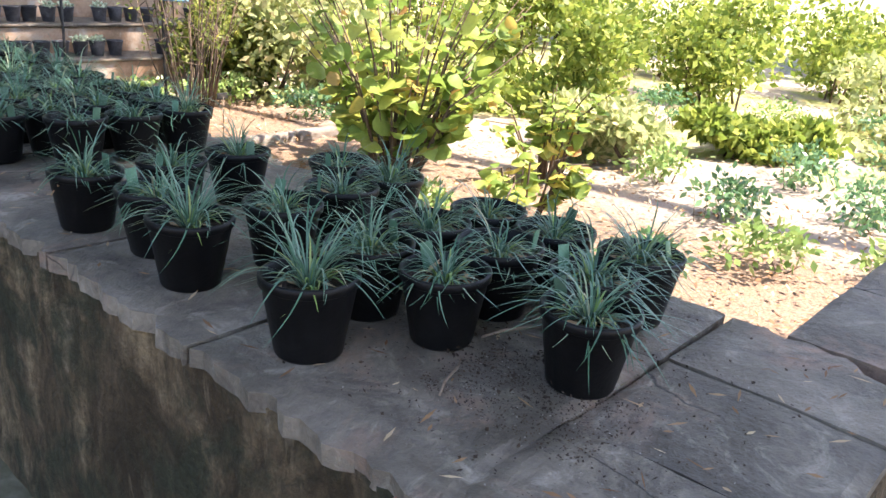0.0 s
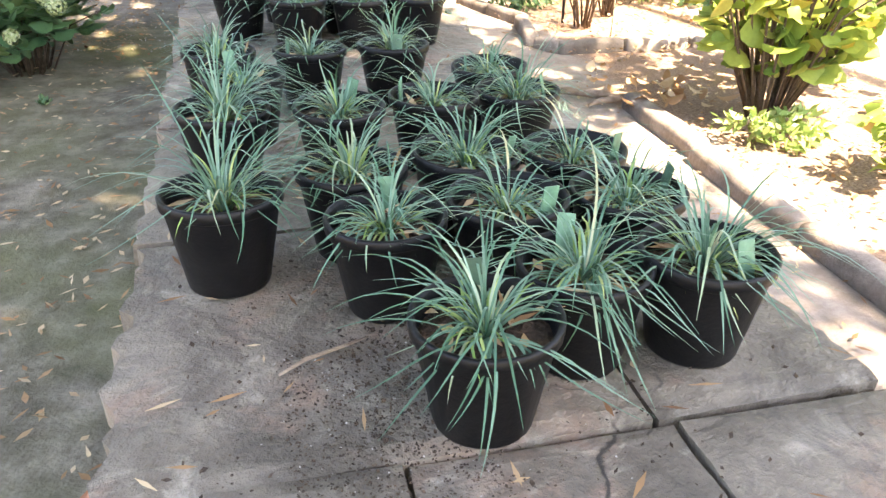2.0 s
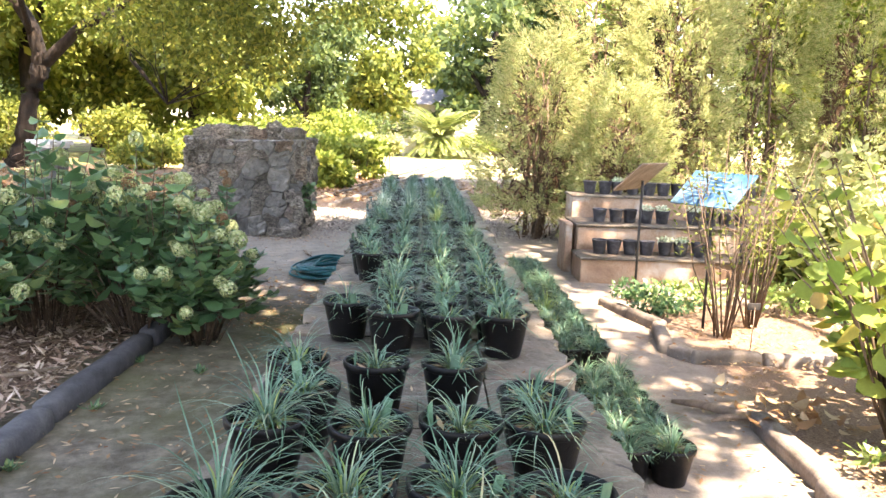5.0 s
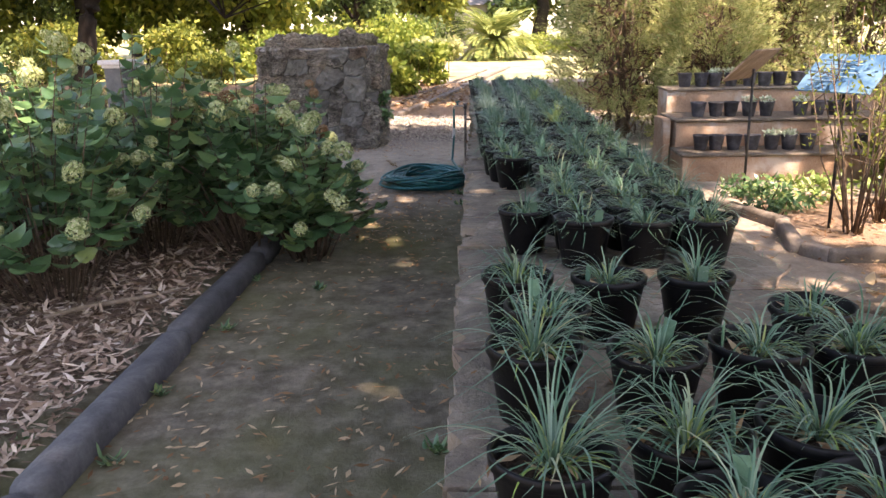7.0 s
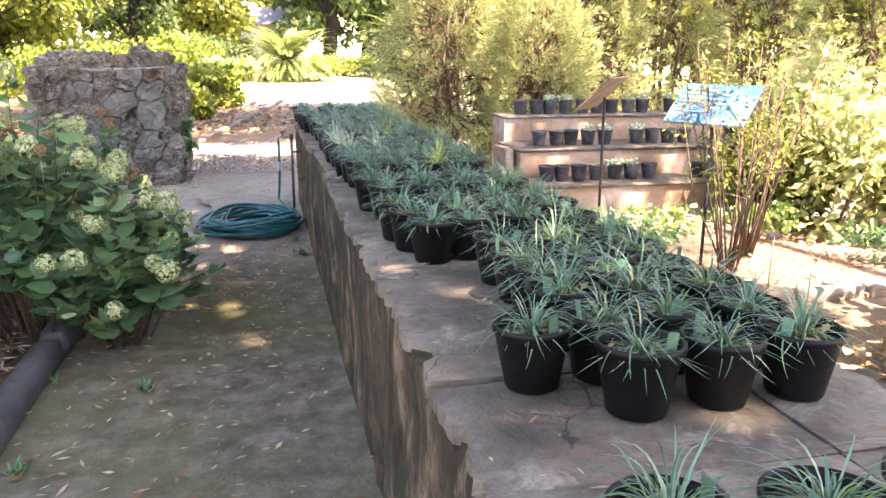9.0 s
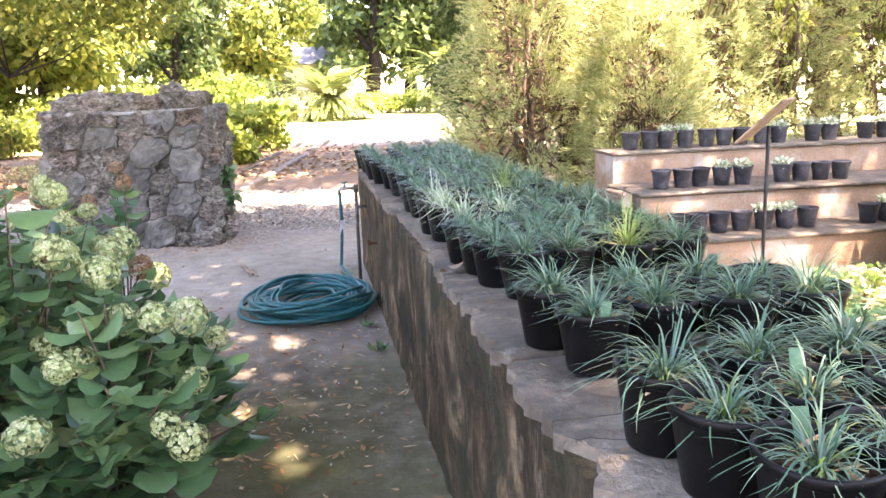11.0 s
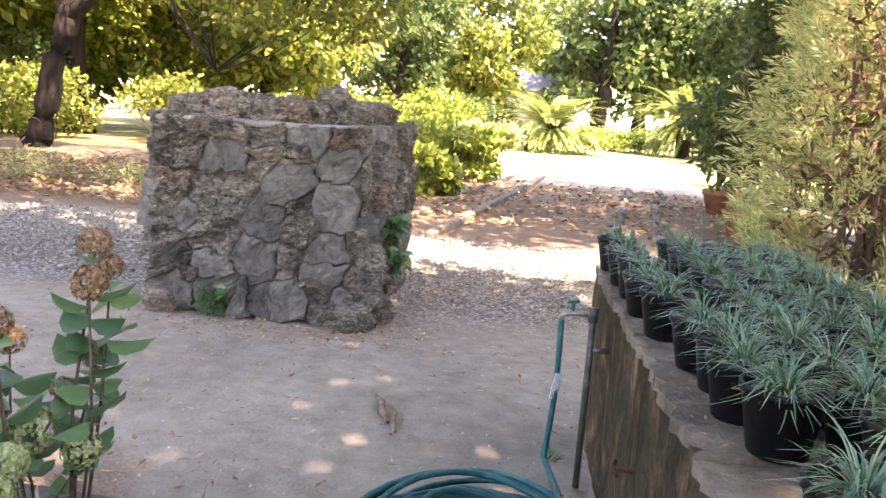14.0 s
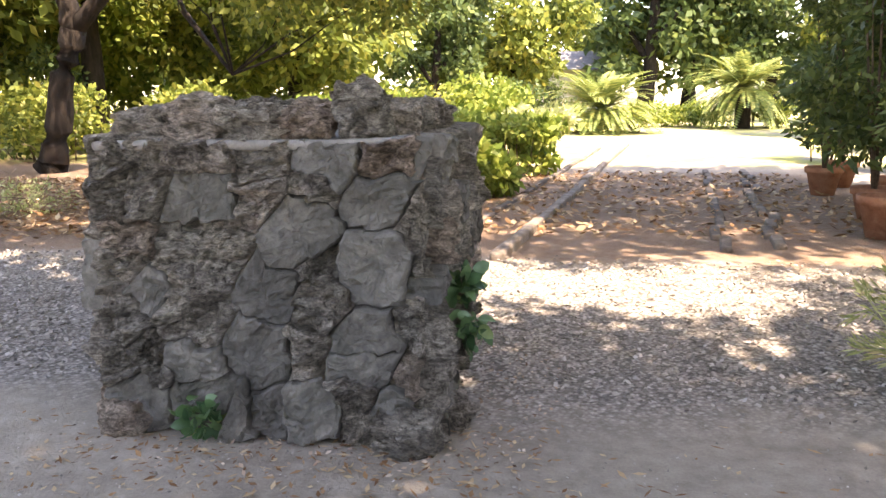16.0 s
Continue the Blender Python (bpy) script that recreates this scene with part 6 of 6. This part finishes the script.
def sign(x, y, z, w, h, tilt, rz, mat, post_mat, name, label, words, bars=True):
    top = empty(name, x, y, 0, rz)
    tagged(top, label, "sign")
    bm = bmesh.new()
    tube(bm, [(0, 0.02, -0.05), (0, 0.02, z - 0.04)], 0.013, 8)
    part("post", bm, post_mat, top)
    bm = bmesh.new()
    block(bm, -w / 2, -h / 2, -0.008, w / 2, h / 2, 0.008, 0.003)
    pan = part("panel", bm, mat, top, words)
    pan.matrix_basis = pose(0, 0, z, tilt, 0, 0)
    if bars:
        rng = random.Random(3)
        for k in range(6):
            bm = bmesh.new()
            L = w * rng.uniform(0.35, 0.8)
            block(bm, -w * 0.42, h * (0.33 - 0.11 * k) - 0.006, 0.008, -w * 0.42 + L, h * (0.33 - 0.11 * k) + 0.006, 0.0095, 0)
            part("text_bar", bm, M_BAR, pan)


sign(2.87, 7.95, 1.2, 0.62, 0.40, 42, -58, M_SIGN, M_METAL, "info_sign", "blue printed information sign on a thin dark post", "blue panel with paler patches")
sign(2.66, 9.42, 1.21, 0.62, 0.40, 44, -130, M_WOOD, M_METAL, "wooden_sign", "brown wooden board on a thin dark post", "weathered brown board", False)
for k, (x, y) in enumerate([(3.05, 7.35)]):
    top = empty("plant_label", x, y, 0 if k == 0 else BH + 0.12)
    tagged(top, "small dark plant label on a thin stake", "plant label")
    hh = 0.34 if k == 0 else 0.13
    bm = bmesh.new()
    tube(bm, [(0, 0, -0.1), (0.01, 0, hh)], 0.004, 6)
    part("stake", bm, M_WOOD, top)
    bm = bmesh.new()
    block(bm, -0.05 if k == 0 else -0.015, -0.003, hh - 0.02, 0.05 if k == 0 else 0.015, 0.003, hh + 0.035 if k == 0 else hh + 0.015, 0.002)
    part("plate", bm, M_METAL, top)


def pavilion(x, y, w, d, h):
    top = empty("pavilion", x, y, 0)
    tagged(top, "far garden pavilion with pale walls and a grey roof", "building")
    bm = bmesh.new()
    block(bm, -w / 2, -d / 2, -0.05, w / 2, d / 2, h, 0.03)
    part("wall", bm, M_WHITE, top)
    for k in range(3):
        bm = bmesh.new()
        block(bm, -w / 2 + w * (k + 0.5) / 3 - 0.4, -d / 2 - 0.05, 0.9, -w / 2 + w * (k + 0.5) / 3 + 0.4, -d / 2 + 0.02, 2.3, 0.02)
        part("window", bm, M_METAL, top)
    bm = bmesh.new()
    o = 0.6
    v = [bm.verts.new(p) for p in [(-w / 2 - o, -d / 2 - o, h), (w / 2 + o, -d / 2 - o, h), (w / 2 + o, d / 2 + o, h), (-w / 2 - o, d / 2 + o, h), (-w / 2 + 1, 0, h + 1.3), (w / 2 - 1, 0, h + 1.3)]]
    for f in ((0, 1, 5, 4), (1, 2, 5), (2, 3, 4, 5), (3, 0, 4), (3, 2, 1, 0)):
        bm.faces.new([v[i] for i in f])
    part("roof", bm, M_ROOF, top, smooth=False)


pavilion(-1.2, 66, 7.5, 5, 3.3)


def terracotta_pot(x, y, s, seed, plant=True):
    rng = np.random.default_rng(seed)
    top = empty("terracotta_pot", x, y, 0)
    tagged(top, "large terracotta pot with a leafy plant on bare earth", "plant pot")
    bm = bmesh.new()
    lathe(bm, [(0.001, 0), (0.17 * s, 0), (0.25 * s, 0.34 * s), (0.28 * s, 0.35 * s), (0.29 * s, 0.44 * s), (0.26 * s, 0.44 * s), (0.24 * s, 0.36 * s), (0.001, 0.36 * s)], 24)
    part("pot", bm, M_TERRA, top)
    if plant:
        for _ in range(7):
            bm = bmesh.new()
            a = rng.random() * 6.28
            tube(bm, [(0, 0, 0.3 * s), (math.cos(a) * 0.12, math.sin(a) * 0.12, 1.2), (math.cos(a) * 0.3, math.sin(a) * 0.3, 2.9)], [0.022, 0.016, 0.006], 6)
            part("stem", bm, M_TWIG, top)
        V, F = cloud(rng, [(rng.normal() * 0.3, rng.normal() * 0.3, 1.05 + 0.32 * k, 0.45, 0.45, 0.4) for k in range(9)], 3000, 0.14, 0.06, 0.2, 0.15, clump=0.3)
        strips_part("foliage", V, F, M_TREE_D, top)


for k, (x, y, s, p) in enumerate([(3.35, 22.6, 1.0, True), (3.1, 19.9, 0.95, True), (3.75, 21.0, 1.0, True), (4.0, 23.8, 1.0, True), (2.75, 18.6, 1.05, False), (3.4, 18.7, 1.0, True)]):
    terracotta_pot(x, y, s, 840 + k, p)
terracotta_pot(-9.9, 19.6, 1.0, 851, False)
# palm in the left pot
top = empty("potted_palm", -9.9, 19.6, 0.36)
tagged(top, "small palm with thin arching fronds growing in a terracotta pot", "palm")
rng = np.random.default_rng(9)
V, F = tuft(rng, 46, 1.1, 0.25, 0.035, 0.9, 7)
strips_part("fronds", V, F, M_TREE_D, top)
bm = bmesh.new()
tube(bm, [(0, 0, 0), (0, 0, 0.3)], [0.06, 0.05], 8)
part("stem", bm, M_BARK, top)

# dry brushwood under the trees
rng = np.random.default_rng(10)
for k, (x, y, w, h) in enumerate([(-8.0, 19.4, 0.9, 0.55), (-6.6, 19.8, 0.8, 0.4), (-5.2, 20.2, 0.8, 0.35)]):
    top = empty("brush_pile", x, y, 0)
    tagged(top, "heap of dry grey brushwood under the tree", "brushwood")
    for _ in range(150):
        bm = bmesh.new()
        p = np.array([rng.normal() * w * 0.4, rng.normal() * w * 0.3, abs(rng.normal()) * h * 0.45 + 0.02])
        d = rand_dirs(rng, 1)[0] * np.array([1, 1, 0.5]) * rng.uniform(0.2, 0.5)
        e = p + d
        e[2] = max(0.0, e[2])
        tube(bm, [p, (p + e) / 2 + rng.normal(size=3) * 0.03, e], [0.008, 0.006, 0.002], 4)
        part("stick", bm, M_WOOD, top)
    V, F = cloud(rng, [(0, 0, h * 0.4, w * 0.8, w * 0.6, h * 0.5)], 800, 0.08, 0.025, 0.1, 0.1)
    strips_part("dry_foliage", V, F, M_JUNI, top)

# sprouts on the stone pier
for k, (x, y, z, s) in enumerate([(-2.42, 12.68, 0.0, 0.10), (-1.27, 13.15, 0.55, 0.08), (-1.25, 13.2, 0.30, 0.09)]):
    top = empty("weed", x, y, z)
    tagged(top, "small bright green weed growing at the stone pier", "weed")
    V, F = cloud(np.random.default_rng(860 + k), [(0, 0, 0.1, s, s * 0.7, s * 1.1)], 60, 0.075, 0.05, 0.1, 0.1, "ovate")
    strips_part("leaves", V, F, M_HYD, top)
# little weeds in the walkway
wr = random.Random(77)
for k, (x, y) in enumerate([(-0.94, 6.41), (-1.33, 5.7), (-1.38, 4.9), (-1.35, 4.3), (-1.40, 6.6), (-0.12, 3.6), (-0.10, 4.4), (-0.08, 8.9), (-0.1, 9.4), (-0.15, 10.9), (-0.08, 2.9), (-1.38, 8.4), (-1.75, 4.4), (-2.1, 4.6)]):
    top = empty("weed", x, y, 0.0)
    tagged(top, "small green weed growing between walkway and kerb", "weed", "weeds in the walkway")
    r = np.random.default_rng(870 + k)
    n = 18
    a = r.random(n) * 6.28
    D = unit(np.stack([np.cos(a), np.sin(a), r.uniform(0.1, 0.7, n)], 1))
    V, F = leaves(np.zeros((n, 3)) + r.normal(size=(n, 3)) * [0.02, 0.02, 0.002], D, unit(np.cross(D, [0, 0, 1.0])), r.uniform(0.03, 0.075, n), r.uniform(0.012, 0.022, n), 0.2, "ovate")
    strips_part("leaves", V, F, M_HYD, top)


# ---- litter ----
def scatter(name, label, zones, n, length, width, mat, seed, lift=0.01, tilt=0.25, kind="diamond", category="leaf litter", z_at=0.0):
    """Loose flat bits over rectangles (x0, y0, x1, y1, share)."""
    rng = np.random.default_rng(seed)
    P = []
    for x0, y0, x1, y1, share in zones:
        m = int(n * share)
        P.append(np.stack([rng.uniform(x0, x1, m), rng.uniform(y0, y1, m), z_at + lift * (0.5 + rng.random(m))], 1))
    C = np.concatenate(P)
    C[:, :2] += rng.normal(size=(len(C), 2)) * 0.12 if z_at == 0 and lift < 0.04 else 0
    k = len(C)
    a = rng.random(k) * 6.28
    D = unit(np.stack([np.cos(a), np.sin(a), rng.normal(size=k) * tilt], 1))
    U = unit(np.cross(D, np.array([0, 0, 1.0]) + rng.normal(size=(k, 3)) * tilt))
    V, F = leaves(C, D, U, length * rng.uniform(0.5, 1.5, k), width * rng.uniform(0.5, 1.5, k), 0.2, kind)
    ob = strips_part(name, V, F, mat)
    return tagged(ob, label, category, kind="stuff")


scatter("mulch", "loose brown bark chips covering the planting bed", [(-5.5, 2.5, -1.66, 9.9, 1.0)], 40000, 0.085, 0.021, M_CHIP, 901, 0.05, 0.35)
scatter("dry_leaves", "scattered dry leaves on the walkway", [(-1.45, 1.0, -0.05, 9.5, 0.45), (-4, 9.5, 1.2, 13, 0.2), (1.2, 2.0, 2.4, 10, 0.2), (-3, 12.2, -0.9, 12.9, 0.15)], 3600, 0.05, 0.016, M_DRYLEAF, 902, 0.008, 0.15)
scatter("dry_leaves", "fallen brown leaves under the garden shrubs", [(2.5, 2.5, 5.5, 9.3, 0.5), (5.5, 2, 12, 12, 0.5)], 6500, 0.045, 0.02, M_DRYLEAF, 903, 0.03, 0.3)
scatter("dry_leaves", "reddish-brown leaf litter under the trees", [(-14, 17.6, -2.0, 24, 0.8), (-2, 18.5, 3.5, 26, 0.2)], 13000, 0.12, 0.06, M_DRYLEAF, 904, 0.03, 0.3)
scatter("dry_leaves", "pale dry leaves gathered beside the walkway kerb", [(-1.48, 7.6, -0.5, 10.2, 1.0)], 260, 0.06, 0.022, M_DRYLEAF, 911, 0.01, 0.2)
scatter("gravel", "grey loose gravel round the stone pier", [(-8.5, 13.4, 2.8, 16.9, 1.0)], 26000, 0.032, 0.026, M_PEBBLE, 905, 0.012, 0.35, category="gravel")
scatter("gravel", "small loose stones on the trodden earth", [(-4.0, 10.0, 1.2, 12.9, 0.8), (-1.4, 7.5, -0.1, 10.0, 0.2)], 2200, 0.014, 0.012, M_PEBBLE, 916, 0.006, 0.4, category="gravel")
scatter("bench_litter", "dry straw and bits on the bench slabs", [(0.03, 1.8, 0.97, 3.9, 0.6), (0.02, 3.9, 0.3, 11.2, 0.4)], 420, 0.035, 0.006, M_DRYLEAF, 906, 0.004, 0.08, z_at=BH + 0.003)
scatter("bench_grit", "spilled grey grit on the bench slabs", [(0.22, 2.08, 0.46, 2.42, 0.7), (0.1, 1.9, 0.7, 2.7, 0.3)], 2200, 0.0042, 0.0036, M_SOIL, 907, 0.003, 0.3, z_at=BH + 0.002, category="grit")
scatter("dry_leaves", "large crisp brown leaves heaped by the kerb", [(2.3, 5.5, 2.95, 6.25, 1.0)], 34, 0.11, 0.075, M_DRYLEAF, 908, 0.07, 0.22, "ovate")
scatter("dry_leaves", "pale dry leaves lying on the bench edge", [(0.03, 7.1, 0.12, 7.24, 0.4), (0.55, 5.9, 0.9, 7.4, 0.6)], 6, 0.1, 0.04, M_CHIP, 915, 0.01, 0.06, "ovate", z_at=BH + 0.006)
scatter("pier_rubble", "fine rubble and dry litter at the foot of the pier", [(-3.0, 12.52, -1.1, 12.7, 0.6), (-1.2, 12.6, -0.95, 14.0, 0.4)], 500, 0.025, 0.015, M_CHIP, 909, 0.01, 0.3, category="rubble")
scatter("bench_grit", "white perlite crumbs spilled on the bench slabs", [(0.2, 2.0, 0.5, 2.4, 0.8), (0.08, 1.85, 0.8, 2.6, 0.2)], 260, 0.0026, 0.0024, M_PEBBLE, 912, 0.003, 0.5, z_at=BH + 0.003, category="grit")
scatter("bench_grit", "dark soil crumbs spilled on the bench slabs", [(0.3, 2.2, 0.52, 2.5, 0.5), (0.08, 1.85, 0.9, 2.9, 0.5)], 420, 0.009, 0.006, M_SOIL, 913, 0.006, 0.4, z_at=BH + 0.003, category="grit")
# dry broken stalks
for k, (x, y, z, L, rz, rad) in enumerate([(-0.98, 11.25, 0.02, 0.36, 108, 0.018), (-0.90, 11.12, 0.02, 0.3, 100, 0.012), (-2.0, 5.9, 0.09, 0.8, 38, 0.016), (-2.3, 4.9, 0.09, 0.5, 20, 0.02), (2.25, 5.9, 0.03, 0.5, 150, 0.03), (2.3, 5.75, 0.03, 0.3, 200, 0.022), (0.96, 3.9, BH + 0.01, 0.25, 60, 0.006), (0.52, 2.42, BH + 0.008, 0.16, -20, 0.004), (0.28, 2.38, BH + 0.008, 0.14, 25, 0.003)]):
    top = tagged(empty("stick", x, y, z, rz), "dry broken piece of plant stalk lying flat", "stick")
    bm = bmesh.new()
    tube(bm, [(-L / 2, 0, 0), (-L / 5, L * 0.03, 0.004), (L / 5, -L * 0.02, 0.006), (L / 2, L * 0.02, 0)], [rad * 0.6, rad, rad * 0.9, rad * 0.4], 7)
    part("stalk", bm, M_WOOD, top)
